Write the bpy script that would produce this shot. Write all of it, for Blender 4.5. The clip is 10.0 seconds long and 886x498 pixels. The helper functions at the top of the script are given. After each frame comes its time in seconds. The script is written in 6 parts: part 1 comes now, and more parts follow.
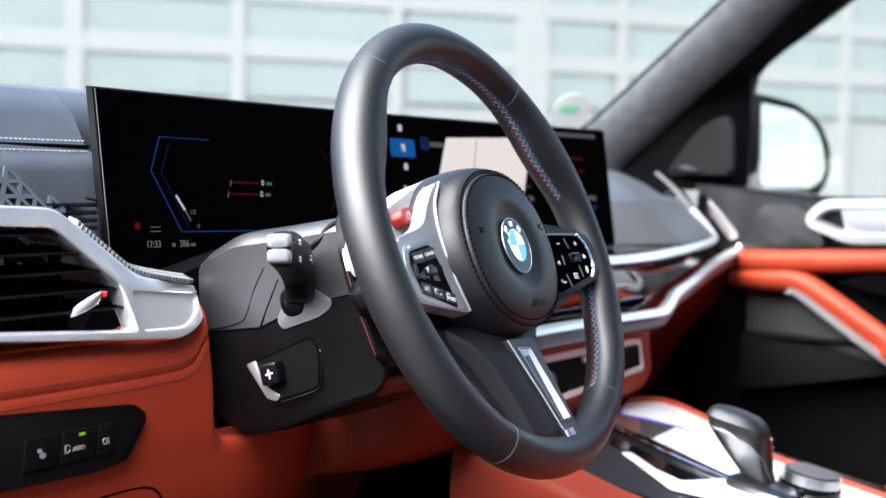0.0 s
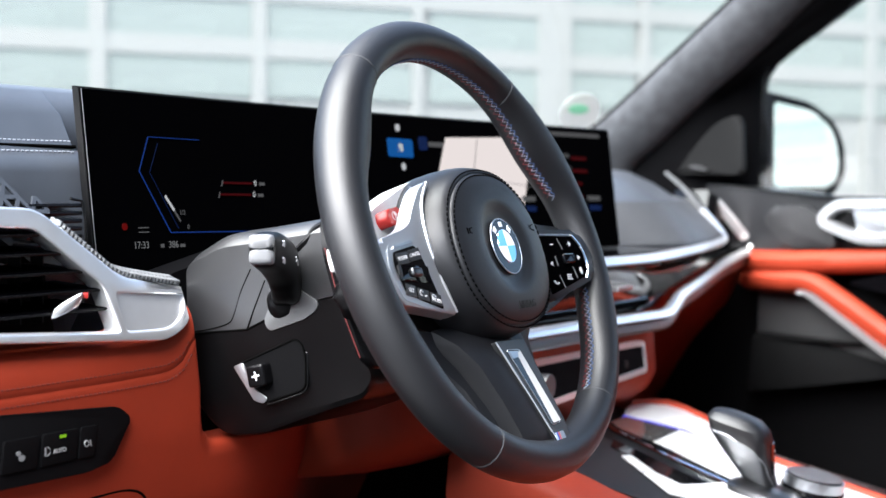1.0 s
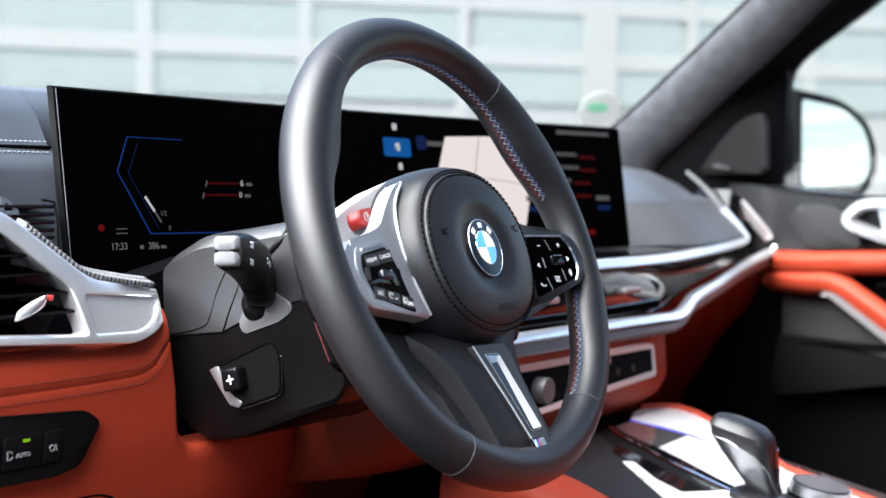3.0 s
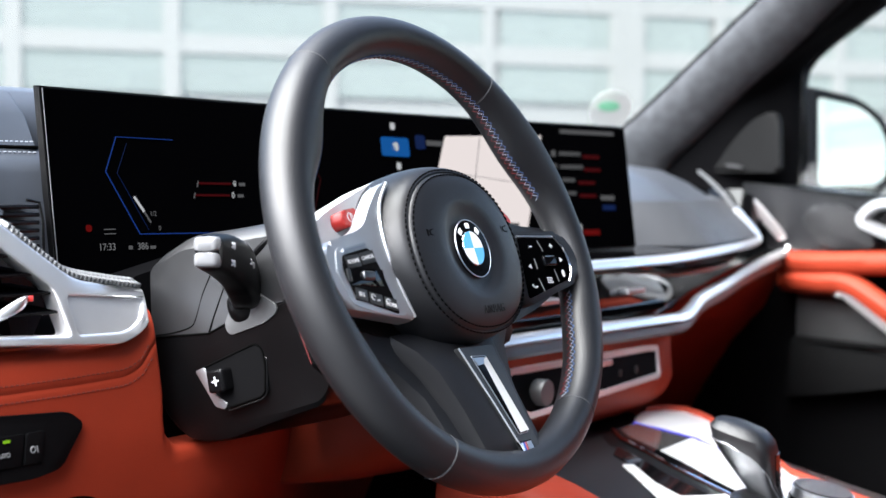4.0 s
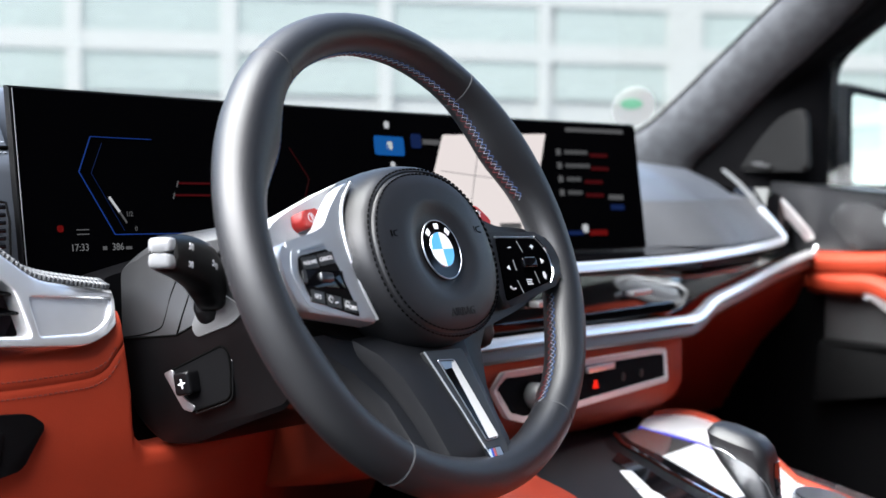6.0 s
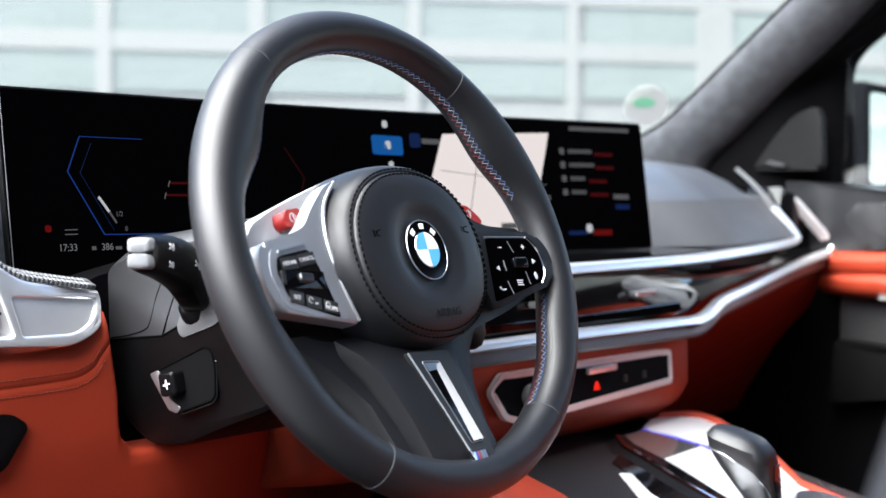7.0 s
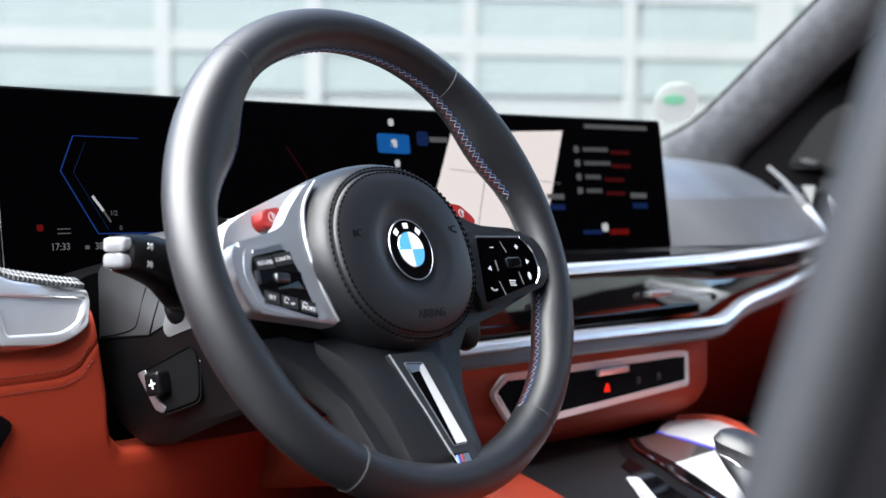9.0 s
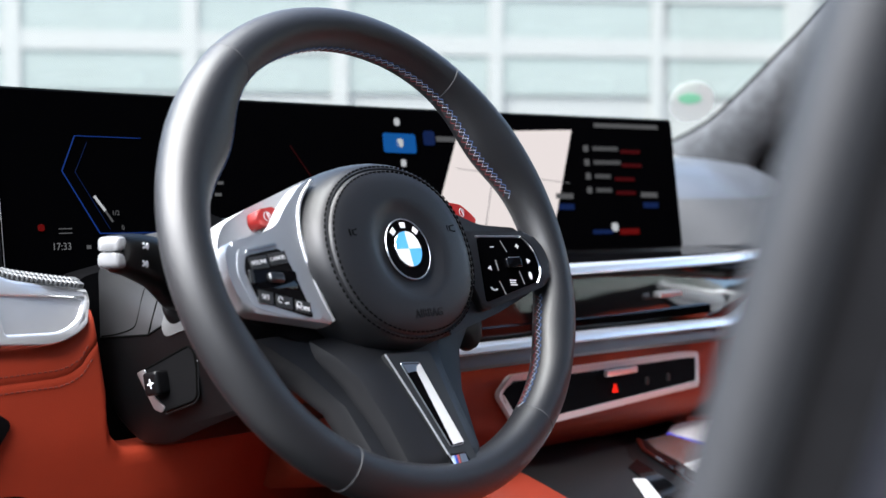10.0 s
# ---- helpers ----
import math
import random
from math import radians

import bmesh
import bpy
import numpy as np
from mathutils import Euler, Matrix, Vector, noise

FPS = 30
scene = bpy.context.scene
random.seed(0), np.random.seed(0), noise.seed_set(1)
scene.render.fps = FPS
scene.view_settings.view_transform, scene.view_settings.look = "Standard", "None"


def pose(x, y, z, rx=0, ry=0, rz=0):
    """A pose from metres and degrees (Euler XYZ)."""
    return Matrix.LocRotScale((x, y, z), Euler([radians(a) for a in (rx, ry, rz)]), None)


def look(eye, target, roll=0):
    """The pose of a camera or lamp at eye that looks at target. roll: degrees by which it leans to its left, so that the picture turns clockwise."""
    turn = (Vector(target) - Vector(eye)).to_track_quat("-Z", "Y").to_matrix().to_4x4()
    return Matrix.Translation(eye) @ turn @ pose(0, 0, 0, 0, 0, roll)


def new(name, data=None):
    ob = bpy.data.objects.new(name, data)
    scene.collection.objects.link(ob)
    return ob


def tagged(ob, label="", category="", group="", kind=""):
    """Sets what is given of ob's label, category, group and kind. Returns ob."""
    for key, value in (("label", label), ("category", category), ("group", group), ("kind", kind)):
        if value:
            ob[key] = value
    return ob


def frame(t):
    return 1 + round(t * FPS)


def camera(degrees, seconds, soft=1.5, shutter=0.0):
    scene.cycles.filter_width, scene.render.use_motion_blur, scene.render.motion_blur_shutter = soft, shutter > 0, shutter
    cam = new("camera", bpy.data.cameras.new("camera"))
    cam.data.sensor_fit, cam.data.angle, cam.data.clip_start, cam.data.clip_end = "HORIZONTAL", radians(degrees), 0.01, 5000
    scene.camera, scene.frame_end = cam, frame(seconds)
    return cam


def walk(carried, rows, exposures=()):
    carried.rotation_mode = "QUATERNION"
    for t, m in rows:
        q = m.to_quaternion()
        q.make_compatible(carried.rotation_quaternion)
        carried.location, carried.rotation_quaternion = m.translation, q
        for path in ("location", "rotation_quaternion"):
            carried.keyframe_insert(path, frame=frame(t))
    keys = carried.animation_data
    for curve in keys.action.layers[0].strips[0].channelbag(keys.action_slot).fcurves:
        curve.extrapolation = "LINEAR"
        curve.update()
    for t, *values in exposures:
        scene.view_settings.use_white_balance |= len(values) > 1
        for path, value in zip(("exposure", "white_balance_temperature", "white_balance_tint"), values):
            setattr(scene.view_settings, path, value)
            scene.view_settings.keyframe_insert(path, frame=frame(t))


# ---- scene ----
cam = camera(40.0, 10.0)
ROWS = [
    (0.0, -0.8439, -0.4822, 1.1332, -58.065, -3.209, 0.752),
    (0.5, -0.8314, -0.4914, 1.1332, -57.481, -3.206, 0.723),
    (1.0, -0.8191, -0.4995, 1.1331, -56.931, -3.198, 0.677),
    (1.5, -0.8069, -0.5073, 1.1330, -56.383, -3.194, 0.630),
    (2.0, -0.7947, -0.5152, 1.1331, -55.817, -3.199, 0.593),
    (2.5, -0.7823, -0.5235, 1.1334, -55.223, -3.214, 0.565),
    (4.0, -0.7426, -0.5516, 1.1347, -53.258, -3.284, 0.514),
    (4.5, -0.7284, -0.5618, 1.1351, -52.555, -3.305, 0.495),
    (5.0, -0.7137, -0.5721, 1.1353, -51.838, -3.322, 0.470),
    (5.5, -0.6987, -0.5825, 1.1354, -51.112, -3.335, 0.439),
    (7.0, -0.6549, -0.6120, 1.1355, -48.923, -3.369, 0.333),
    (7.5, -0.6416, -0.6208, 1.1356, -48.198, -3.388, 0.306),
    (8.0, -0.6293, -0.6291, 1.1358, -47.478, -3.414, 0.288),
    (8.5, -0.6182, -0.6368, 1.1361, -46.765, -3.444, 0.276),
    (9.0, -0.6082, -0.6439, 1.1363, -46.064, -3.471, 0.263),
    (9.5, -0.5988, -0.6504, 1.1362, -45.385, -3.481, 0.233),
    (10.0, -0.5894, -0.6564, 1.1353, -44.742, -3.449, 0.158),
]
walk(cam, [(t, pose(x, y, z, 0, 0, yaw) @ pose(0, 0, 0, 90 + pitch, 0, 0) @ pose(0, 0, 0, 0, 0, roll)) for t, x, y, z, yaw, pitch, roll in ROWS])
cam.data.dof.use_dof, cam.data.dof.focus_distance, cam.data.dof.aperture_fstop = True, 0.95, 5.6

# ---- light ----
world = bpy.data.worlds.new("sky")
scene.world = world
world.use_nodes = True
wn = world.node_tree.nodes
sky = wn.new("ShaderNodeTexSky")
sky.sky_type, sky.sun_disc = "NISHITA", False
sky.sun_elevation, sky.sun_rotation = radians(55), radians(281)
sky.air_density, sky.dust_density, sky.ozone_density = 1.0, 1.4, 1.0
world.node_tree.links.new(sky.outputs[0], wn["Background"].inputs[0])
wn["Background"].inputs[1].default_value = 0.12
sun_data = bpy.data.lights.new("sun", "SUN")
sun_data.energy, sun_data.angle, sun_data.color = 6.4, radians(76), (1.0, 0.99, 0.985)
sun = new("sun", sun_data)
sun.matrix_world = look((-5.0, 1.0, 7.2), (0, 0, 0))
scene.view_settings.exposure = 2.40


# ---- materials ----
def material(name, colour, rough=0.5, metal=0.0, vary=0.15, scale=40.0, bump=0.0, bump_scale=400.0, spec=0.5, coat=0.0, grain="noise", rough_vary=0.1):
    m = bpy.data.materials.new(name)
    m.use_nodes = True
    nodes, links = m.node_tree.nodes, m.node_tree.links
    b = nodes["Principled BSDF"]
    b.inputs["Metallic"].default_value = metal
    b.inputs["Specular IOR Level"].default_value = spec
    b.inputs["Coat Weight"].default_value = coat
    b.inputs["Coat Roughness"].default_value = 0.06
    tc = nodes.new("ShaderNodeTexCoord")
    big = nodes.new("ShaderNodeTexNoise")
    big.inputs["Scale"].default_value, big.inputs["Detail"].default_value = scale, 6
    links.new(tc.outputs["Object"], big.inputs["Vector"])
    ramp = nodes.new("ShaderNodeMapRange")
    ramp.inputs["To Min"].default_value, ramp.inputs["To Max"].default_value = 1 - vary, 1 + vary
    links.new(big.outputs["Fac"], ramp.inputs["Value"])
    mul = nodes.new("ShaderNodeVectorMath")
    mul.operation = "SCALE"
    mul.inputs[0].default_value = colour
    links.new(ramp.outputs[0], mul.inputs["Scale"])
    links.new(mul.outputs[0], b.inputs["Base Color"])
    small = nodes.new("ShaderNodeTexNoise")
    small.inputs["Scale"].default_value, small.inputs["Detail"].default_value = scale * 0.23, 3
    links.new(tc.outputs["Object"], small.inputs["Vector"])
    rr = nodes.new("ShaderNodeMapRange")
    rr.inputs["To Min"].default_value, rr.inputs["To Max"].default_value = max(rough - rough_vary, 0.02), min(rough + rough_vary, 1)
    links.new(small.outputs["Fac"], rr.inputs["Value"])
    links.new(rr.outputs[0], b.inputs["Roughness"])
    if bump:
        if grain == "leather":
            tex = nodes.new("ShaderNodeTexVoronoi")
            tex.feature = "DISTANCE_TO_EDGE"
            out = "Distance"
        elif grain == "weave":
            tex = nodes.new("ShaderNodeTexWave")
            tex.bands_direction = "DIAGONAL"
            tex.inputs["Distortion"].default_value = 0.6
            out = "Fac"
        else:
            tex = nodes.new("ShaderNodeTexNoise")
            out = "Fac"
        tex.inputs["Scale"].default_value = bump_scale
        links.new(tc.outputs["Object"], tex.inputs["Vector"])
        bp = nodes.new("ShaderNodeBump")
        bp.inputs["Strength"].default_value, bp.inputs["Distance"].default_value = bump, 0.001
        links.new(tex.outputs[out], bp.inputs["Height"])
        links.new(bp.outputs[0], b.inputs["Normal"])
        if grain == "weave":
            mix = nodes.new("ShaderNodeMapRange")
            mix.inputs["To Min"].default_value, mix.inputs["To Max"].default_value = 0.4, 2.2
            links.new(tex.outputs[out], mix.inputs["Value"])
            links.new(mix.outputs[0], mul.inputs["Scale"])
    return m


def glow(name, colour, strength):
    m = bpy.data.materials.new(name)
    m.use_nodes = True
    b = m.node_tree.nodes["Principled BSDF"]
    b.inputs["Base Color"].default_value = (0.002, 0.002, 0.002, 1)
    b.inputs["Specular IOR Level"].default_value = 0.0
    b.inputs["Roughness"].default_value = 0.4
    b.inputs["Emission Color"].default_value = (*colour, 1)
    b.inputs["Emission Strength"].default_value = strength
    return m


def pane(name, tint, gloss):
    m = bpy.data.materials.new(name)
    m.use_nodes = True
    nodes, links = m.node_tree.nodes, m.node_tree.links
    nodes.remove(nodes["Principled BSDF"])
    clear = nodes.new("ShaderNodeBsdfTransparent")
    clear.inputs[0].default_value = (*tint, 1)
    shine = nodes.new("ShaderNodeBsdfGlossy")
    shine.inputs["Roughness"].default_value = 0.01
    mix = nodes.new("ShaderNodeMixShader")
    mix.inputs[0].default_value = gloss
    links.new(clear.outputs[0], mix.inputs[1])
    links.new(shine.outputs[0], mix.inputs[2])
    links.new(mix.outputs[0], nodes["Material Output"].inputs[0])
    return m


rim_leather = material("rim_leather", (0.0036, 0.0042, 0.0058), 0.47, vary=0.2, scale=60, bump=0.12, bump_scale=900, grain="leather", spec=0.7, rough_vary=0.04)
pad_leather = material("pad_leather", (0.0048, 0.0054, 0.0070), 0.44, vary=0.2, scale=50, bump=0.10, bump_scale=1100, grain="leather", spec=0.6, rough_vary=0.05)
# lighter and bluer than the door's: windscreen sky sheen is put into colour
dash_leather = material("dash_leather", (0.040, 0.0455, 0.055), 0.36, vary=0.2, scale=30, bump=0.15, bump_scale=700, grain="leather", rough_vary=0.06)
red_leather = material("red_leather", (0.245, 0.0265, 0.0100), 0.58, vary=0.10, scale=25, bump=0.15, bump_scale=600, grain="leather", spec=0.24)
# pale because the sky light on the left spoke shell is put into it
hub_lit_grey = material("hub_lit_grey", (0.68, 0.69, 0.70), 0.35, vary=0.08, scale=60)
soft_plastic = material("soft_plastic", (0.015, 0.0154, 0.0164), 0.36, vary=0.15, scale=80, bump=0.1, bump_scale=1500)
black_plastic = material("black_plastic", (0.0030, 0.0030, 0.0034), 0.30, spec=0.15, vary=0.2, scale=60)
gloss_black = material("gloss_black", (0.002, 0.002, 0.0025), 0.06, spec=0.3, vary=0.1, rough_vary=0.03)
piano_black = material("piano_black", (0.002, 0.002, 0.0025), 0.05, spec=0.8, vary=0.1, rough_vary=0.02)
screen_black = material("screen_black", (0.0006, 0.0006, 0.0008), 0.30, vary=0.1, spec=0.0)
silver = material("silver", (0.86, 0.87, 0.89), 0.33, metal=0.9, vary=0.05, scale=60, rough_vary=0.05)
chrome = material("chrome", (0.82, 0.83, 0.85), 0.10, metal=1.0, vary=0.04, rough_vary=0.04)
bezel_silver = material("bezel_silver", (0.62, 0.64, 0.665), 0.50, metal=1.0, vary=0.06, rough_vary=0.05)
# near black; the shade on the lower column shroud is put into it
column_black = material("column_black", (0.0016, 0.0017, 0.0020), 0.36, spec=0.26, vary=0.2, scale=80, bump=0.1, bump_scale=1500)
button_silver = material("button_silver", (0.15, 0.154, 0.16), 0.35, vary=0.06)
mount_grey = material("mount_grey", (0.11, 0.113, 0.116), 0.40, metal=0.4, vary=0.1)
door_black = material("door_black", (0.002, 0.002, 0.0024), 0.75, vary=0.2, spec=0.06)
trim_grey = material("trim_grey", (0.12, 0.125, 0.13), 0.42, metal=0.4, vary=0.08)
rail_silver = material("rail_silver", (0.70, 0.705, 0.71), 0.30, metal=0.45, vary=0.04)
matte_black = material("matte_black", (0.0022, 0.0022, 0.0026), 0.9, vary=0.2, spec=0.03)
button_dark = material("button_dark", (0.016, 0.017, 0.018), 0.4, vary=0.1)
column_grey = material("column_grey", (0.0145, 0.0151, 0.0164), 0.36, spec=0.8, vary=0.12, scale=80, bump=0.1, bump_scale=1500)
dash_grey = material("dash_grey", (0.022, 0.023, 0.025), 0.5, vary=0.15, scale=40, bump=0.12, bump_scale=700, grain="weave")
door_leather = material("door_leather", (0.0095, 0.0101, 0.0117), 0.4, vary=0.2, scale=30, bump=0.15, bump_scale=700, grain="leather", rough_vary=0.06)
pillar_grey = material("pillar_grey", (0.0105, 0.0115, 0.0138), 0.5, vary=0.12, scale=60)
sail_grey = material("sail_grey", (0.0045, 0.0047, 0.005), 0.7, vary=0.15, scale=60, spec=0.1)
gear_metal = material("gear_metal", (0.14, 0.143, 0.15), 0.34, metal=1.0, vary=0.08, rough_vary=0.05)
stalk_black = material("stalk_black", (0.0022, 0.0022, 0.0025), 0.32, spec=0.10, vary=0.2, scale=60)
paddle_red = material("paddle_red", (0.085, 0.008, 0.008), 0.5, vary=0.1)
bright_trim = material("bright_trim", (0.55, 0.56, 0.575), 0.36, metal=0.9, vary=0.05)
satin = material("satin", (0.50, 0.52, 0.55), 0.36, metal=1.0, vary=0.06, rough_vary=0.05)
alcantara = material("alcantara", (0.046, 0.049, 0.054), 0.95, vary=0.55, scale=45, bump=0.4, bump_scale=700, spec=0.15)
headliner = material("headliner", (0.02, 0.02, 0.021), 0.95, vary=0.2, scale=20, spec=0.1)
carbon = material("carbon", (0.006, 0.006, 0.0065), 0.38, vary=0.3, bump=0.06, bump_scale=160, grain="weave", spec=0.3, rough_vary=0.04)
carbon_weave = material("carbon_weave", (0.026, 0.0268, 0.0275), 0.30, vary=0.3, bump=0.10, bump_scale=80, grain="weave", coat=0.2, rough_vary=0.04)
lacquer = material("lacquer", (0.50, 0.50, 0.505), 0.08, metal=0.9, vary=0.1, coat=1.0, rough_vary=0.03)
concrete = material("concrete", (0.20, 0.20, 0.203), 0.9, vary=0.25, scale=1.5, bump=0.3, bump_scale=40)
carpet = material("carpet", (0.003, 0.003, 0.003), 0.95, vary=0.4, scale=200, bump=0.5, bump_scale=900, spec=0.02)
red_button = material("red_button", (0.30, 0.012, 0.009), 0.35, vary=0.05, coat=0.1)
white_print = material("white_print", (0.55, 0.56, 0.58), 0.5, vary=0.03)
grey_print = material("grey_print", (0.16, 0.165, 0.17), 0.5, vary=0.05)
soft_print = material("soft_print", (0.17, 0.174, 0.178), 0.5, vary=0.05)
thread_white = material("thread_white", (0.34, 0.37, 0.42), 0.7, vary=0.2, scale=400)
thread_dark = material("thread_dark", (0.0015, 0.0015, 0.0015), 0.8, vary=0.2, scale=400, spec=0.02)
thread_grey = material("thread_grey", (0.032, 0.034, 0.038), 0.7, vary=0.2, scale=400)
thread_blue = material("thread_blue", (0.045, 0.10, 0.24), 0.7, vary=0.2, scale=400)
thread_red = material("thread_red", (0.16, 0.014, 0.016), 0.7, vary=0.2, scale=400)
thread_rust = material("thread_rust", (0.11, 0.014, 0.008), 0.7, vary=0.2, scale=400)
badge_blue = material("badge_blue", (0.10, 0.42, 0.78), 0.25, vary=0.03, coat=0.5)
badge_white = material("badge_white", (0.82, 0.83, 0.84), 0.25, vary=0.03, coat=0.5)
badge_navy = material("badge_navy", (0.02, 0.06, 0.30), 0.25, vary=0.03)
stripe_pale = material("stripe_pale", (0.30, 0.38, 0.52), 0.4, vary=0.03)
stripe_red = material("stripe_red", (0.30, 0.06, 0.06), 0.4, vary=0.03)
facade_white = material("facade_white", (0.184, 0.186, 0.179), 0.6, vary=0.04, scale=2)
facade_glass = material("facade_glass", (0.158, 0.177, 0.168), 0.25, vary=0.10, scale=1.2, spec=0.4)
asphalt = material("asphalt", (0.045, 0.045, 0.047), 0.9, vary=0.2, scale=3, bump=0.4, bump_scale=60)
car_paint = material("car_paint", (0.005, 0.0055, 0.008), 0.35, vary=0.1, coat=0.3)
mirror_glass = material("mirror_glass", (0.78, 0.86, 0.87), 0.02, metal=1.0, vary=0.0, rough_vary=0.0)
glass = pane("glass", (0.96, 0.98, 0.97), 0.05)
glass_tinted = pane("glass_tinted", (0.36, 0.38, 0.39), 0.06)
sticker_white = material("sticker_white", (0.44, 0.455, 0.44), 0.5, vary=0.05)
sticker_green = material("sticker_green", (0.16, 0.44, 0.27), 0.5, vary=0.05)
ui_blue = glow("ui_blue", (0.02, 0.10, 0.55), 0.065)
ui_tile = glow("ui_tile", (0.006, 0.13, 0.48), 0.12)
ui_white = glow("ui_white", (0.75, 0.78, 0.82), 0.12)
ui_mid = glow("ui_mid", (0.6, 0.62, 0.65), 0.042)
ui_list = glow("ui_list", (0.5, 0.52, 0.55), 0.024)
ui_grey = glow("ui_grey", (0.35, 0.36, 0.38), 0.045)
ui_red = glow("ui_red", (0.55, 0.006, 0.006), 0.036)
ui_dim_red = glow("ui_dim_red", (0.40, 0.002, 0.012), 0.021)
ui_faint_red = glow("ui_faint_red", (0.40, 0.002, 0.012), 0.009)
ui_dim_blue = glow("ui_dim_blue", (0.02, 0.08, 0.40), 0.030)
ui_map = glow("ui_map", (0.78, 0.71, 0.70), 0.20)
lamp_red = glow("lamp_red", (0.9, 0.02, 0.01), 0.225)
lamp_green = glow("lamp_green", (0.35, 0.75, 0.03), 0.11)
ambient_blue = glow("ambient_blue", (0.12, 0.10, 0.85), 0.25)


# ---- mesh tools ----
def thing(name, label, category, m, group="", kind=""):
    ob = new(name)
    ob.empty_display_size = 0.05
    ob.matrix_basis = m
    return tagged(ob, label, category, group, kind)


def mesh_of(name, bm, mat, sharp=40):
    bmesh.ops.recalc_face_normals(bm, faces=bm.faces)
    me = bpy.data.meshes.new(name)
    bm.to_mesh(me)
    bm.free()
    me.materials.append(mat)
    me.shade_smooth()
    me.set_sharp_from_angle(angle=radians(sharp))
    return me

# these terms bend the cabin's plan to fit the camera's view
VIEW_WARP = [
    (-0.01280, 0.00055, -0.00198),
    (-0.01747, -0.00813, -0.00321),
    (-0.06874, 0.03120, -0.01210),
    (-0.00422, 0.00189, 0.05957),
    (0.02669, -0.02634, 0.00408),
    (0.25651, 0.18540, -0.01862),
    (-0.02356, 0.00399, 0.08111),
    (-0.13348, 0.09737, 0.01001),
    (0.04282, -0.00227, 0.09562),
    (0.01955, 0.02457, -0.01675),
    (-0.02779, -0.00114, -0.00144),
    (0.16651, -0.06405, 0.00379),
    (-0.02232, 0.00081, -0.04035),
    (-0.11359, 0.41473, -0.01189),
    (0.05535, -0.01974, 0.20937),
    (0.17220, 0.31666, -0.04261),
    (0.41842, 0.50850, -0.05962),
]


def warp_to_view(bm):
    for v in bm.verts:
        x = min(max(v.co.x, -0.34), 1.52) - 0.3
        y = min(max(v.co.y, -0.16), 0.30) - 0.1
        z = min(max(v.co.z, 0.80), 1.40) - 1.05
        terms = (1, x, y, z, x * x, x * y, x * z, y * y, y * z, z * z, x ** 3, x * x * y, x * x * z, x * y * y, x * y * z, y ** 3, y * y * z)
        v.co += Vector([sum(t * e[k] for t, e in zip(terms, VIEW_WARP)) for k in range(3)])
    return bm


def part(name, bm, mat, parent, label="", local=False, sharp=40, unwarped=False):
    root = parent
    while root.parent:
        root = root.parent
    if local:
        bm.transform(root.matrix_basis)
    if not unwarped:
        warp_to_view(bm)
    bm.transform(root.matrix_basis.inverted())
    ob = new(name, mesh_of(name, bm, mat, sharp))
    ob.parent = parent
    return tagged(ob, label) if label else ob


def solid(name, bm, mat, label, category, kind="", group="", sharp=40):
    """A thing of one mesh, in world places."""
    return tagged(new(name, mesh_of(name, bm, mat, sharp)), label, category, group, kind)


def loft(rings, cap=True, closed=True):
    bm = bmesh.new()
    rows = [[bm.verts.new(p) for p in ring] for ring in rings]
    n = len(rows[0])
    for a, b in zip(rows, rows[1:]):
        for i in range(n if closed else n - 1):
            j = (i + 1) % n
            bm.faces.new((a[i], a[j], b[j], b[i]))
    if cap and closed:
        bm.faces.new(rows[0][::-1])
        bm.faces.new(rows[-1])
    return bm


def prism(outline, depth, m=None, bevel=0.0, seg=2, base=0.0):
    """An outline in x, y, pulled from base to base + depth along z, with rounded edges."""
    bm = bmesh.new()
    low = [bm.verts.new((x, y, base)) for x, y in outline]
    high = [bm.verts.new((x, y, base + depth)) for x, y in outline]
    n = len(outline)
    bm.faces.new(low[::-1])
    bm.faces.new(high)
    for i in range(n):
        bm.faces.new((low[i], low[(i + 1) % n], high[(i + 1) % n], high[i]))
    if bevel:
        edges = [e for e in bm.edges if len({v.co.z for v in e.verts}) == 1]
        bmesh.ops.bevel(bm, geom=edges, offset=bevel, segments=seg, affect="EDGES", profile=0.6)
    if m:
        bm.transform(m)
    return bm


def box(sx, sy, sz, m=None, bevel=0.0, seg=2):
    bm = bmesh.new()
    bmesh.ops.create_cube(bm, size=1.0)
    bm.transform(Matrix.Diagonal((sx, sy, sz, 1)))
    if bevel:
        bmesh.ops.bevel(bm, geom=bm.edges[:], offset=bevel, segments=seg, affect="EDGES", profile=0.6)
    if m:
        bm.transform(m)
    return bm


def rounded(points, r, n=5):
    """A polygon with its corners rounded."""
    out = []
    for i, p in enumerate(points):
        p, a, b = Vector(p), Vector(points[i - 1]), Vector(points[(i + 1) % len(points)])
        rr = r[i] if isinstance(r, (list, tuple)) else r
        da, db = (a - p), (b - p)
        k = min(rr, da.length * 0.45, db.length * 0.45)
        s, e = p + da.normalized() * k, p + db.normalized() * k
        for q in range(n + 1):
            t = q / n
            out.append(tuple(s * (1 - t) ** 2 + p * 2 * t * (1 - t) + e * t * t))
    return out


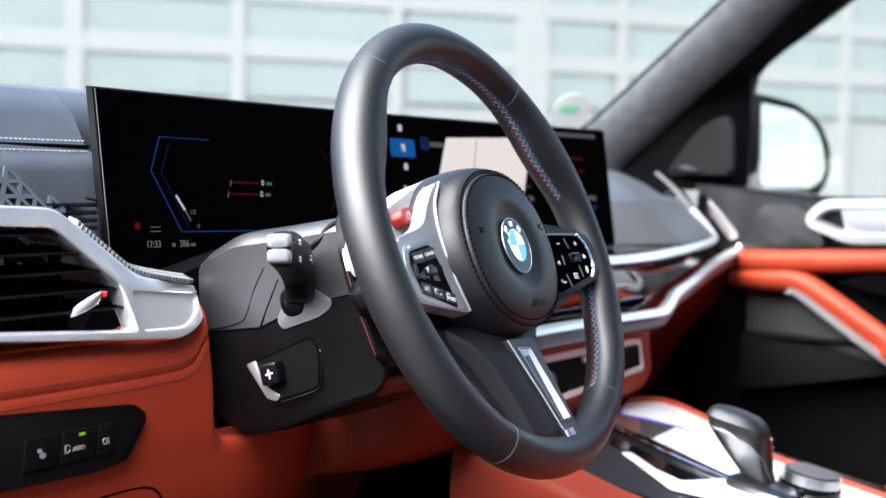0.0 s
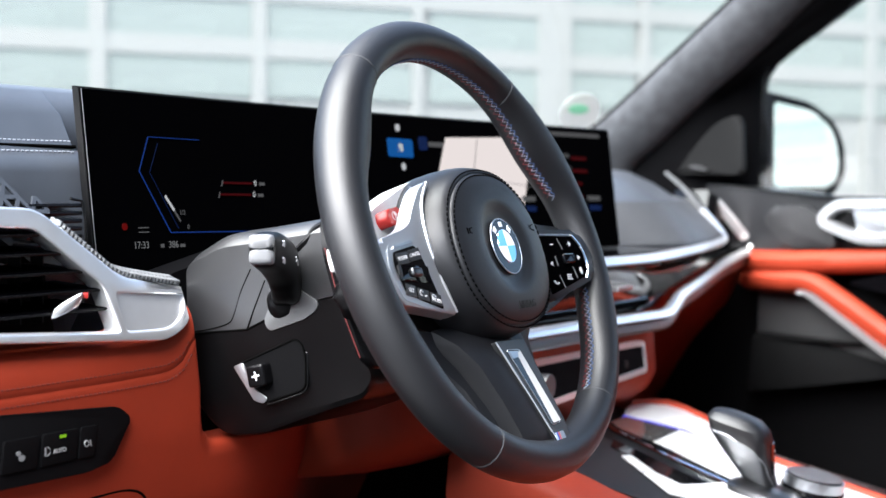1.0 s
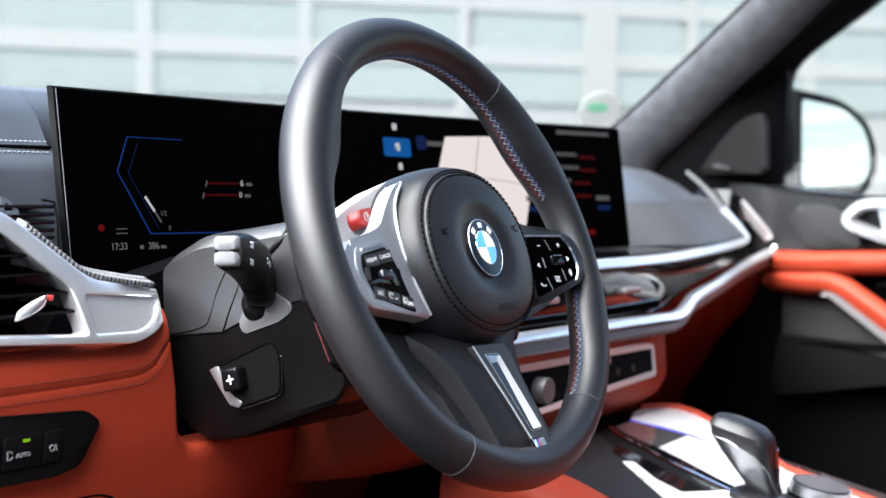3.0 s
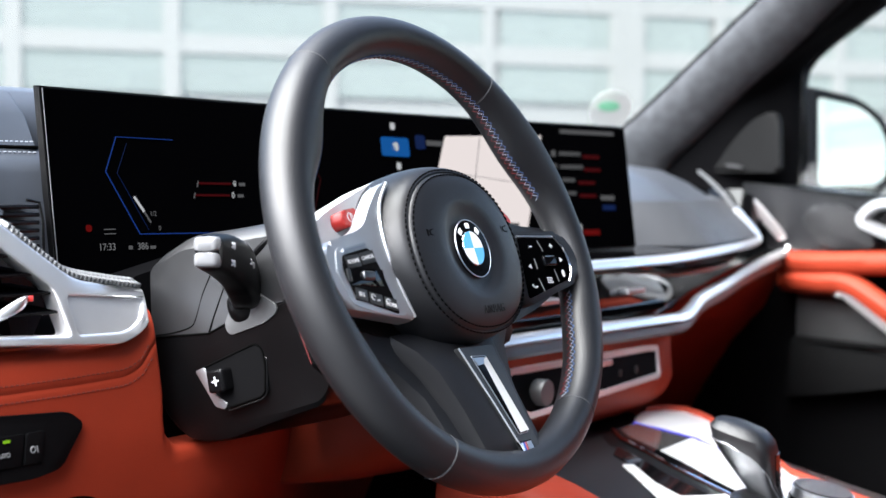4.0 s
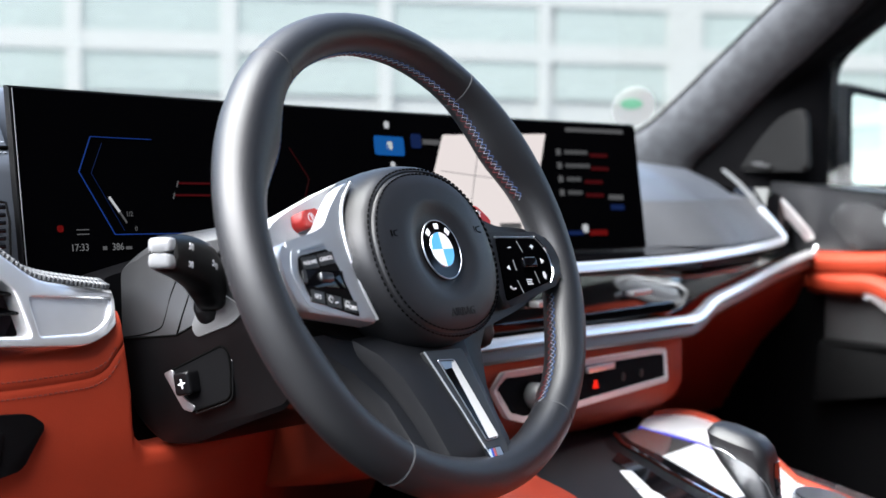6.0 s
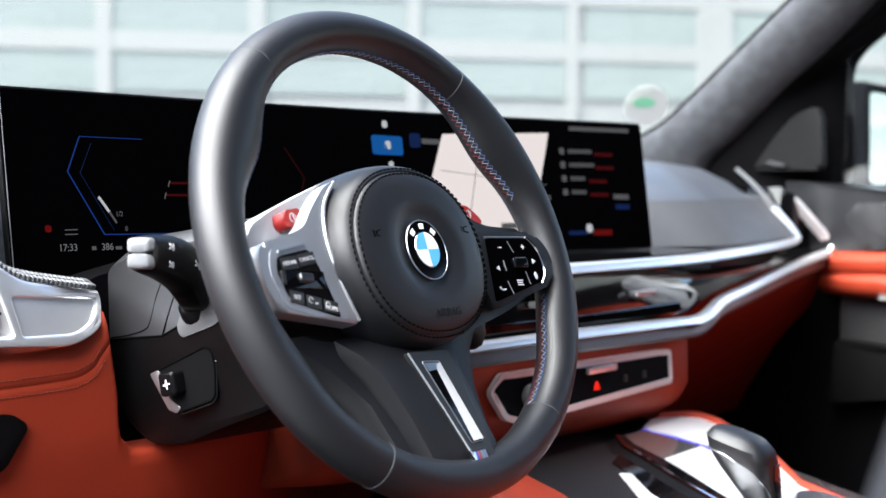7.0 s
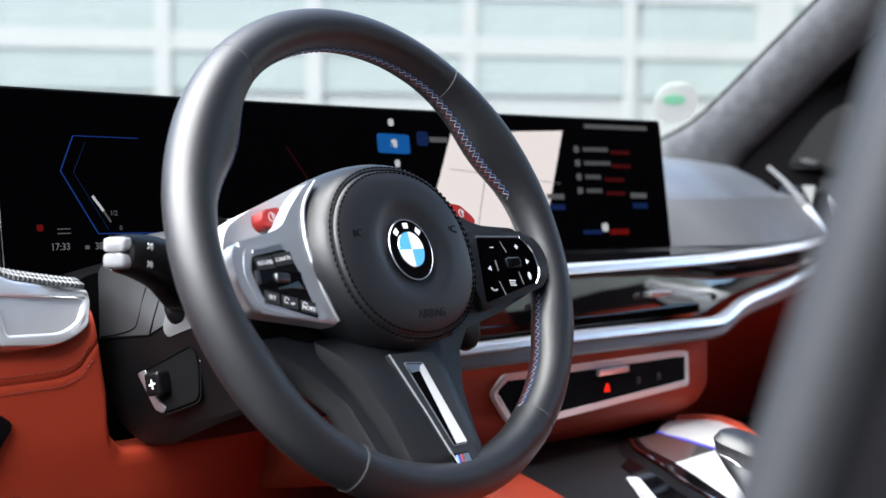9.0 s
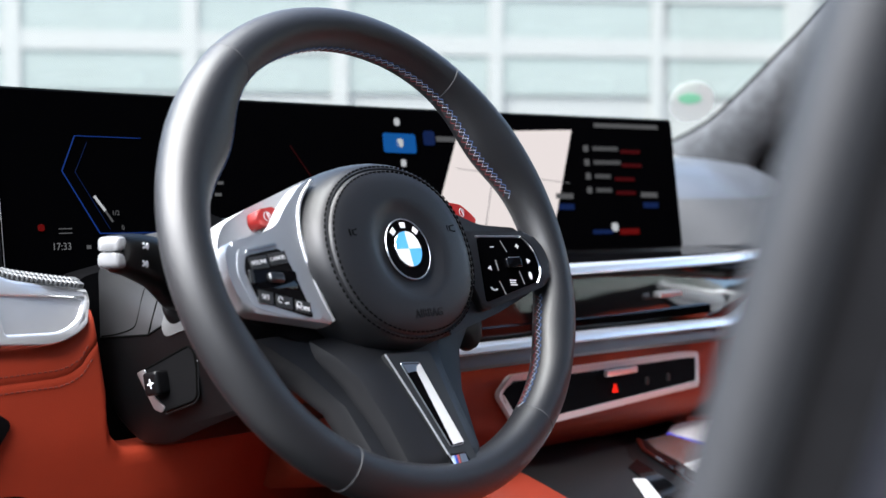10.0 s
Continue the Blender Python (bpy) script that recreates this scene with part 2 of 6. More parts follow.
def smooth_path(points, steps=6, loop=False):
    """A curve through the points."""
    pts = [Vector(p) for p in points]
    n = len(pts)
    out = []
    for i in range(n if loop else n - 1):
        if loop:
            a, b, c, d = (pts[(i + k) % n] for k in (-1, 0, 1, 2))
        else:
            a, b, c, d = pts[max(i - 1, 0)], pts[i], pts[i + 1], pts[min(i + 2, n - 1)]
        for q in range(steps):
            t = q / steps
            out.append(0.5 * (2 * b + (c - a) * t + (2 * a - 5 * b + 4 * c - d) * t * t + (3 * b - a - 3 * c + d) * t ** 3))
    if not loop:
        out.append(pts[-1])
    return out


def sweep(path, profile, up=(0, 0, 1), loop=False, scale=None):
    """A profile of (side, up) drawn along a path."""
    rings, n = [], len(path)
    path = [Vector(p) for p in path]
    up = Vector(up)
    for i, p in enumerate(path):
        if loop:
            t = path[(i + 1) % n] - path[i - 1]
        else:
            t = path[min(i + 1, n - 1)] - path[max(i - 1, 0)]
        t.normalize()
        side = t.cross(up).normalized()
        u = side.cross(t).normalized()
        k = scale[i] if scale else 1.0
        rings.append([p + side * a * k + u * b * k for a, b in profile])
    if loop:
        rings.append(rings[0])
    bm = loft(rings, cap=not loop)
    if loop:
        bmesh.ops.remove_doubles(bm, verts=bm.verts, dist=1e-6)
    return bm


def circle(r, n=10, ry=None):
    return [(r * math.cos(2 * math.pi * i / n), (ry or r) * math.sin(2 * math.pi * i / n)) for i in range(n)]


def tube(path, r, n=8, up=(0, 0, 1), loop=False):
    return sweep(path, circle(r, n), up, loop)


def oval(rx, ry, p=2.0, n=48, cx=0.0, cy=0.0):
    out = []
    for i in range(n):
        a = 2 * math.pi * i / n
        c, s = math.cos(a), math.sin(a)
        out.append((cx + rx * math.copysign(abs(c) ** (2 / p), c), cy + ry * math.copysign(abs(s) ** (2 / p), s)))
    return out


def bar2(a, b, w, h, m=None, z=0.0):
    """A thin raised bar from a to b in the plane of m."""
    a, b = Vector((*a, 0)), Vector((*b, 0))
    d = (b - a).normalized()
    s = Vector((-d.y, d.x, 0)) * w / 2
    return prism([tuple((q)[:2]) for q in (a - s, b - s, b + s, a + s)], h, m, base=z)


def joined(bms):
    out = bmesh.new()
    for b in bms:
        me = bpy.data.meshes.new("tmp")
        b.to_mesh(me)
        b.free()
        out.from_mesh(me)
        bpy.data.meshes.remove(me)
    return out


def pierced(outer, holes, depth, place, bevel=0.0, seg=2):
    """A plate with holes: outlines in x, z, laid into the world by place(x, z, d), d from the face inwards."""
    bm = bmesh.new()
    for loop in [outer] + list(holes):
        vs = [bm.verts.new((x, 0, z)) for x, z in loop]
        for i in range(len(vs)):
            bm.edges.new((vs[i - 1], vs[i]))
    bmesh.ops.triangle_fill(bm, use_beauty=True, use_dissolve=True, edges=bm.edges[:])
    rim = [e for e in bm.edges if len(e.link_faces) == 1]
    got = bmesh.ops.extrude_edge_only(bm, edges=rim)
    for v in [g for g in got["geom"] if isinstance(g, bmesh.types.BMVert)]:
        v.co.y = depth
    if bevel:
        bmesh.ops.bevel(bm, geom=[e for e in bm.edges if abs(e.verts[0].co.y) < 1e-6 and abs(e.verts[1].co.y) < 1e-6 and len(e.link_faces) == 2 and any(abs(f.normal.y) < 0.5 for f in e.link_faces)] if not bm.normal_update() else [], offset=bevel, segments=seg, affect="EDGES", profile=0.6)
    for v in bm.verts:
        v.co = place(v.co.x, v.co.z, v.co.y)
    return bm


def lettering(text, size, m, depth=0.0004):
    """Letters of the built-in font as a mesh, centred on m."""
    cu = bpy.data.curves.new("lettering", "FONT")
    cu.body, cu.size, cu.align_x, cu.align_y, cu.extrude = text, size, "CENTER", "CENTER", depth
    ob = new("lettering", cu)
    bpy.context.view_layer.update()
    me = bpy.data.meshes.new_from_object(ob.evaluated_get(bpy.context.evaluated_depsgraph_get()))
    bm = bmesh.new()
    bm.from_mesh(me)
    bm.transform(m)
    bpy.data.objects.remove(ob)
    bpy.data.curves.remove(cu)
    bpy.data.meshes.remove(me)
    return bm


def stitches(path, length, gap, r, up=(0, 0, 1)):
    """Short separate thread stitches along a path."""
    path = [Vector(p) for p in path]
    acc, out, i = 0.0, [], 0
    cum = [0.0]
    for a, b in zip(path, path[1:]):
        cum.append(cum[-1] + (b - a).length)

    def at(s):
        for k in range(len(path) - 1):
            if s <= cum[k + 1] or k == len(path) - 2:
                return path[k].lerp(path[k + 1], (s - cum[k]) / max(cum[k + 1] - cum[k], 1e-9))

    s = 0.0
    while s + length < cum[-1]:
        out.append(tube([at(s), at(s + length)], r, 5, up))
        s += length + gap
    return joined(out)


# ---- ground and building outside ----
ground = bmesh.new()
bmesh.ops.create_grid(ground, x_segments=2, y_segments=2, size=900)
solid("ground", ground, asphalt, "dark grey asphalt ground outside the car", "ground", "structure")
# two unseen walls, added to shape the light that reaches the cabin
solid("shade_wall_south", box(9, 0.3, 5.5, pose(-3.6, -6.0, 2.75)), concrete, "unseen grey concrete wall added behind the camera to block light", "wall", "structure")
solid("shade_wall_west", box(0.3, 22, 2.6, pose(-6.2, 1.0, 1.3)), concrete, "unseen grey concrete wall added beside the car to block low light", "wall", "structure")


def facade(m, label, cols, levels, height, span):
    """A panelled front: glass strips between ledges and posts, in the plane of m."""
    b = thing("building", label, "building", m)
    part("wall", box(span, 0.4, height, pose(0, 0.40, height / 2)), facade_white, b, local=True, unwarped=True)
    pane_mesh = mesh_of("pane", box(1, 1, 1), facade_glass)
    post_mesh = mesh_of("post", box(1, 1, 1), facade_white)
    for lo, hi in levels:
        for (a, wa), (c, wc) in zip(cols, cols[1:]):
            ob = new("pane", pane_mesh)
            ob.parent = b
            ob.matrix_basis = pose((a + c) / 2, 0.19, (lo + hi) / 2) @ Matrix.Diagonal((c - a - (wa + wc) / 2, 0.04, hi - lo, 1))
    for c, w in cols:
        ob = new("post", post_mesh)
        ob.parent = b
        ob.matrix_basis = pose(c, 0.170, height / 2) @ Matrix.Diagonal((w, 0.05, height - 0.02, 1))
    for (a0, a1), (b0, b1) in zip(levels, levels[1:]):
        ob = new("ledge", post_mesh)
        ob.parent = b
        ob.matrix_basis = pose(0, 0.176, (a1 + b0) / 2) @ Matrix.Diagonal((span - 0.1, 0.05, b0 - a1, 1))
    return b


LEVELS = [(2.04, 2.47), (2.68, 3.10), (3.30, 3.76), (3.95, 4.40), (4.6, 5.05)]
facade(Matrix.Translation((12.1, 6.4, 0)) @ pose(0, 0, 0, 0, 0, -37.8), "white panelled building with pale green glass strips outside the car",
       [(-10.4 + 1.72 * k, 0.17) for k in range(2)] + [(-6.82, 0.17), (-5.20, 0.18), (-3.47, 0.16), (-1.62, 0.14), (0.11, 0.44), (1.33, 0.14)] + [(3.0 + 1.7 * k, 0.17) for k in range(6)], LEVELS, 5.3, 34)
facade(Matrix.Translation((8.0, -17.0, 0)) @ pose(0, 0, 0, 0, 0, -127), "white panelled building with pale green glass strips behind the car",
       [(-14 + 1.75 * k, 0.17) for k in range(17)], LEVELS, 5.3, 34)

# ---- car shell ----
def side_plate(name, outline, x0, x1, mat, label, category, bevel=0.004, kind="structure", warped=False):
    """A plate whose outline is given in y, z, between x0 and x1."""
    bm = prism(outline, x1 - x0, Matrix(((0, 0, 1, x0), (1, 0, 0, 0), (0, 1, 0, 0), (0, 0, 0, 1))), bevel)
    return solid(name, warp_to_view(bm) if warped else bm, mat, label, category, kind)


def along(points, n):
    """n places spread evenly over a bent line in y, z."""
    pts = smooth_path([Vector((0, y, z)) for y, z in points], 6)
    return [pts[round(k * (len(pts) - 1) / (n - 1))] for k in range(n)]


edge_screen = along([(0.560, 1.180), (0.493, 1.207), (0.444, 1.236), (0.341, 1.322), (0.221, 1.424), (-0.05, 1.655)], 16)
edge_door = along([(0.430, 1.130), (0.404, 1.167), (0.363, 1.202), (0.265, 1.293), (0.170, 1.371), (-0.13, 1.655)], 16)
rings = []
for a, b in zip(edge_screen, edge_door):
    lift = Vector((0, 0.35, 0.30)) * 0.012
    rings.append([Vector((1.146, a.y, a.z)) + lift, Vector((1.143, a.y, a.z)), Vector((1.143, a.y * 0.75 + b.y * 0.25, a.z * 0.75 + b.z * 0.25)), Vector((1.154, a.y * 0.45 + b.y * 0.55, a.z * 0.45 + b.z * 0.55)), Vector((1.176, a.y * 0.15 + b.y * 0.85, a.z * 0.15 + b.z * 0.85)), Vector((1.197, b.y, b.z)), Vector((1.212, b.y, b.z)), Vector((1.215, a.y, a.z)) + lift])
solid("pillar_front", loft(rings), alcantara, "grey suede-covered windscreen pillar trim", "pillar", "structure", sharp=50)
strip = []
for a in edge_screen:
    strip.append([Vector((1.150, a.y + 0.003, a.z + 0.003)), Vector((1.150, a.y + 0.0095, a.z + 0.009)), Vector((1.160, a.y + 0.0095, a.z + 0.009)), Vector((1.160, a.y + 0.003, a.z + 0.003))])
solid("trim_screen_edge", loft(strip), matte_black, "black band along the windscreen edge", "trim", "structure")
edge_glass = along([(0.203, 1.105), (0.204, 1.140), (0.206, 1.285), (0.196, 1.332), (0.158, 1.367), (0.103, 1.405), (0.040, 1.449), (-0.24, 1.648)], 16)
rings = []
for b, e in zip(edge_door, edge_glass):
    rings.append([Vector((1.206, b.y + 0.012, b.z)), Vector((1.206, b.y - 0.004, b.z)), Vector((1.216, (b.y + e.y) / 2, (b.z + e.z) / 2)), Vector((1.262, e.y + 0.014, e.z + 0.004)), Vector((1.300, e.y, e.z)), Vector((1.312, e.y, e.z)), Vector((1.312, b.y + 0.012, b.z))])
solid("window_frame", loft(rings), matte_black, "black door window frame beside the windscreen pillar", "frame", "structure", sharp=50)
side_plate("pillar_left", [(0.72, 1.13), (0.60, 1.13), (-0.23, 1.65), (-0.06, 1.65)], -0.44, -0.40, alcantara, "grey suede-covered windscreen pillar trim on the driver's side", "pillar", 0.012)
def pillar_strip(outline):
    rings = []
    for z in (0.55, 0.8, 0.95, 1.08, 1.2, 1.35, 1.5, 1.64):
        y0 = -0.545 - 0.30 * (z - 1.06)
        rings.append([Vector((-0.350 + dx, y0 + 0.052 + dy, z)) for dx, dy in outline])
    return loft(rings)


pillar = thing("pillar_middle", "dark grey middle pillar with rubber seal beside the driver's seat", "pillar", pose(-0.45, -0.6, 0.55), kind="structure")
part("trim", pillar_strip([(-0.002, -0.003), (0.004, 0.001), (0.014, 0.001), (0.03, -0.01), (0.03, -0.03), (-0.004, -0.022), (-0.008, -0.016), (-0.007, -0.009)]), pillar_grey, pillar, sharp=60, unwarped=True)
part("seal", pillar_strip([(0.002, -0.020), (0.03, -0.028), (0.03, -0.05), (-0.002, -0.05)]), black_plastic, pillar, unwarped=True)
part("outer_panel", pillar_strip([(-0.010, -0.046), (0.03, -0.046), (0.03, -0.16), (-0.05, -0.16), (-0.035, -0.09), (-0.020, -0.058)]), car_paint, pillar, sharp=60, unwarped=True)


def roof_bar(name, x0, x1, y0, y1, label):
    rings = []
    for k in range(7):
        x = x0 + (x1 - x0) * k / 6
        h = 0.07 * (1 - ((x - 0.4) / 0.9) ** 2) - 0.04
        rings.append([Vector((x, y0, 1.66 + h + (0.02 if y0 > -0.3 else 0.04))), Vector((x, y1, 1.70 + h)), Vector((x, y1, 1.745 + h)), Vector((x, y0, 1.70 + h + (0.0 if y0 > -0.3 else 0.045)))])
    return solid(name, loft(rings), headliner, label, "ceiling", "structure")


roof_bar("ceiling_front", -0.50, 1.30, -0.06, -0.34, "dark headliner above the windscreen")
roof_bar("ceiling_left", -0.50, -0.22, -0.34, -2.2, "dark headliner over the driver's door")
# out of view; drawn wider to shade the passenger door
roof_bar("ceiling_right", 0.76, 1.30, -0.34, -2.2, "dark headliner over the passenger door")
roof_bar("ceiling_rear", -0.22, 0.76, -1.45, -2.2, "dark headliner over the rear seats")
solid("wall_rear", box(1.8, 0.05, 1.3, pose(0.4, -2.2, 1.0), 0.02), headliner, "dark rear wall of the cabin", "wall", "structure")
solid("floor", box(1.75, 3.2, 0.06, pose(0.4, -0.7, 0.42), 0.01), carpet, "black carpeted car floor", "floor", "structure")
solid("wall_front", box(1.75, 0.06, 0.75, pose(0.4, 0.80, 0.78), 0.01), carpet, "black bulkhead behind the dashboard", "wall", "structure")
side_plate("wall_rear_right", [(-0.75, 0.45), (-2.2, 0.45), (-2.2, 1.60), (-1.95, 1.60), (-1.85, 1.13), (-0.75, 1.13)], 1.27, 1.33, black_plastic, "black trim beside the rear seats", "wall")
side_plate("pillar_right", [(-0.75, 1.13), (-0.85, 1.13), (-0.82, 1.66), (-0.70, 1.66)], 1.25, 1.30, black_plastic, "black middle pillar on the passenger side", "pillar")
side_plate("wall_front_right", [(0.85, 0.45), (0.25, 0.45), (0.25, 1.13), (0.85, 1.13)], 1.30, 1.34, carpet, "black footwell side", "wall")
side_plate("wall_front_left", [(0.85, 0.45), (0.45, 0.45), (0.45, 1.13), (0.85, 1.13)], -0.50, -0.46, carpet, "black footwell side", "wall")
# sill and hinge pillar are out of view, added to darken the footwell
side_plate("sill", [(0.6, 0.40), (-2.2, 0.40), (-2.2, 0.56), (0.6, 0.56)], -0.56, -0.44, car_paint, "unseen black door sill, added to keep light off the footwell", "sill", 0.02)
side_plate("hinge_pillar", [(0.75, 0.45), (0.42, 0.45), (0.36, 0.8), (0.40, 1.14), (0.75, 1.14)], -0.56, -0.50, car_paint, "unseen black hinge pillar, added to keep light off the footwell", "pillar", 0.01)
# unseen rear door, added to keep light off the wheel's face
side_plate("wall_rear_left", [(-0.66, 0.45), (-2.2, 0.45), (-2.2, 1.13), (-0.72, 1.13)], -0.47, -0.42, black_plastic, "unseen black rear door trim behind the middle pillar, added to block light", "wall")
side_plate("window_5", [(-0.72, 1.13), (-2.2, 1.13), (-2.2, 1.62), (-0.86, 1.62)], -0.450, -0.446, glass_tinted, "unseen tinted rear door window, added to dim light from behind", "window", 0.0)
# windscreen
ws = []
for i in range(9):
    u = i / 8
    x = -0.42 + 1.57 * u
    bow = 0.10 * (1 - (2 * u - 1) ** 2)
    ws.append([Vector((x, 0.60 + bow, 1.13)), Vector((x * 0.97 + 0.012, -0.07 + bow * 0.6, 1.66)), Vector((x * 0.97 + 0.012, -0.068 + bow * 0.6, 1.665)), Vector((x, 0.604 + bow, 1.134))])
w1 = solid("window_1", loft(ws), glass, "clear raked windscreen", "windscreen", "structure")
w1.visible_shadow = False
w2 = side_plate("window_2", [(0.20, 1.12), (-0.75, 1.12), (-0.70, 1.64), (-0.24, 1.64), (0.045, 1.44), (0.160, 1.36), (0.200, 1.33)], 1.270, 1.274, glass, "clear passenger door window", "window", 0.0)
w2.visible_shadow = False
w3 = side_plate("window_3", [(-0.85, 1.13), (-1.85, 1.13), (-1.95, 1.60), (-0.82, 1.64)], 1.290, 1.294, glass, "clear rear door window", "window", 0.0)
w3.visible_shadow = False

# unseen roof glass, added and tinted to set the cabin's light
solid("window_4", box(0.98, 1.12, 0.004, pose(0.27, -0.895, 1.735)), glass_tinted, "unseen tinted roof glass added to let light into the cabin", "roof window", "structure")

# ---- steering wheel ----
WM = pose(-0.003, 0, 1.08, 70, 0, 1.5)
wheel = thing("steering_wheel", "black leather sports steering wheel with silver spoke trim and coloured stitching", "steering wheel", WM)
HX = -0.006
RIM = WM.inverted() @ pose(0.0062, -0.0013, 1.0828, 68.2, 0, 1.56)


def rim_ring(a, extra=0.0, n=20):
    """The rim's cross-section at the angle a, in degrees."""
    ca, sa = math.cos(radians(a)), math.sin(radians(a))

    def near(c, w):
        d = (a - c + 180) % 360 - 180
        return math.exp(-(d / w) ** 2)

    grip = near(31, 16) + near(149, 15)
    low = near(-26, 10) + near(206, 10)
    out = []
    for i in range(n):
        b = 2 * math.pi * i / n
        cr, sr = math.cos(b), math.sin(b)
        inner = 0.0152 + grip * (0.0155 - 0.0065 * sr) + 0.004 * low + extra
        r = 0.1739 + ((0.0168 + extra) * cr if cr > 0 else inner * cr)
        out.append(RIM @ Vector((r * ca, r * sa, (0.0172 + 0.001 * grip + extra) * sr)))
    return out


def rim_piece(a0, a1, steps):
    return loft([rim_ring(a0 + (a1 - a0) * i / steps) for i in range(steps + 1)])


SEAMS = (52.0, 127.8, 237.8, 304.0)
spans = [(52.15, 127.65), (127.95, 237.65), (237.95, 303.85), (304.15, 411.85)]
for a0, a1 in spans:
    part("rim_cover", rim_piece(a0, a1, int((a1 - a0) / 2)), rim_leather, wheel, local=True, unwarped=True)
for a in SEAMS:
    part("seam", loft([rim_ring(a - 0.22, 0.0), rim_ring(a - 0.12, 0.0003), rim_ring(a + 0.12, 0.0003), rim_ring(a + 0.22, 0.0)]), thread_grey, wheel, local=True, unwarped=True)


def inner_point(a, b, lift=0.0006):
    ring = rim_ring(a, lift, 180)
    return ring[int(round(b / 2)) % 180]


def rim_stitch(a0, a1, pitch, b0, b1, offset, mat, name, label):
    path = []
    a, k = a0 + offset, 0
    while a < a1:
        path.append(inner_point(a, b0 if k % 2 else b1))
        a += pitch / 2
        k += 1
    return part(name, sweep(path, circle(0.00036, 5), (0, 0, 1)), mat, wheel, label, local=True, unwarped=True)


for a0, a1 in ((14, 166), (-56, -17)):
    rim_stitch(a0, a1, 2.2, 171, 185, 0.0, thread_white, "stitching", "pale zigzag thread on the inner rim")
    rim_stitch(a0, a1, 2.2, 168, 177, 0.7, thread_blue, "stitching", "blue zigzag thread on the inner rim")
    rim_stitch(a0, a1, 2.2, 181, 194, 1.4, thread_red, "stitching", "red zigzag thread on the inner rim")

# hub: a deep rounded body with the padded cover on it
def shield(k, z, dy=0.0):
    pts = []
    for x, y in oval(0.0722, 0.0622, 2.2, 56):
        q = 1 + (k - 1) * (1 - 0.6 * max(0.0, min(1.0, -y / 0.05)) * (k > 1))
        pts.append(Vector((HX + x * q, -0.008 + dy + y * q, z)))
    return pts


part("hub_body", loft([shield(1.14, -0.035), shield(1.18, -0.022), shield(1.17, -0.008), shield(1.145, 0.003), shield(1.11, 0.0115), shield(1.07, 0.0170), shield(1.03, 0.0202), shield(0.995, 0.0215), shield(0.985, 0.0205)]), pad_leather, wheel, local=True)
rings = [shield(0.978, 0.0195), shield(0.972, 0.0216), shield(0.95, 0.0230), shield(0.91, 0.0242), shield(0.8, 0.0259), shield(0.62, 0.027)]
dish = [(0.0375, 0.0270), (0.034, 0.0262), (0.029, 0.0245), (0.0245, 0.0235), (0.0, 0.0235)]
LC = Vector((HX + 0.001, -0.0075, 0))
for r, z in dish:
    r = max(r, 1e-4)
    rings.append([LC + Vector((r * math.cos(2 * math.pi * i / 56), r * math.sin(2 * math.pi * i / 56), z)) for i in range(56)])
cover = part("airbag_cover", loft(rings), pad_leather, wheel, "dark grey leather hub cover", local=True)
for k, z in ((0.945, 0.0236), (1.022, 0.0210)):
    loop = shield(k, z)
    part("cover_stitching", stitches(loop + [loop[0]], 0.0026, 0.0020, 0.0006), thread_dark, wheel, local=True)
part("airbag_lettering", lettering("AIRBAG", 0.0086, pose(HX + 0.004, -0.0545, 0.0264, 6, 0, 0), 0.0002), column_black, cover, "embossed lettering", local=True)
for sx in (-1, 1):
    h = joined([bar2((0, -0.003), (0, 0.003), 0.0009, 0.0006), bar2((0.002, -0.002), (0.006, -0.003), 0.0009, 0.0006), bar2((0.002, 0.002), (0.006, 0.003), 0.0009, 0.0006), bar2((0.002, -0.002), (0.002, 0.002), 0.0009, 0.0006)])
    h.transform(pose(HX + sx * 0.051 - 0.003, 0.006, 0.0260) @ Matrix.Diagonal((1.35, 0.8, 1, 1)))
    part("horn_mark", h, matte_black, cover, local=True)


def pie(r0, r1, a0, a1, z, h, n=12, c=LC):
    """A flat ring sector."""
    pts = [(c.x + r1 * math.cos(radians(a0 + (a1 - a0) * i / n)), c.y + r1 * math.sin(radians(a0 + (a1 - a0) * i / n))) for i in range(n + 1)]
    pts += [(c.x + r0 * math.cos(radians(a1 - (a1 - a0) * i / n)), c.y + r0 * math.sin(radians(a1 - (a1 - a0) * i / n))) for i in range(n + 1)] if r0 else [(c.x, c.y)]
    return prism(pts, h, base=z)


badge = part("badge", prism(oval(0.0218, 0.0218, 2, 48, LC.x, LC.y), 0.0020, base=0.0237), gloss_black, wheel, "round black emblem with blue and white quarters", local=True)
part("badge_ring", tube([LC + Vector((0.0220 * math.cos(q * math.pi / 24), 0.0220 * math.sin(q * math.pi / 24), 0.0254)) for q in range(48)], 0.0005, 6, (0, 0, 1), True), satin, badge, local=True)
for k in range(4):
    part("badge_quarter", pie(0, 0.0128, 90 * k, 90 * k + 90, 0.0254, 0.0010), badge_white if k % 2 == 0 else badge_blue, badge, local=True)
part("badge_ring", tube([LC + Vector((0.0130 * math.cos(q * math.pi / 24), 0.0130 * math.sin(q * math.pi / 24), 0.0258)) for q in range(48)], 0.0004, 6, (0, 0, 1), True), chrome, badge, local=True)
for a in (48, 90, 132):
    part("badge_mark", pie(0.0155, 0.0195, a - 8, a + 8, 0.0255, 0.0006, 4), badge_white, badge, local=True)

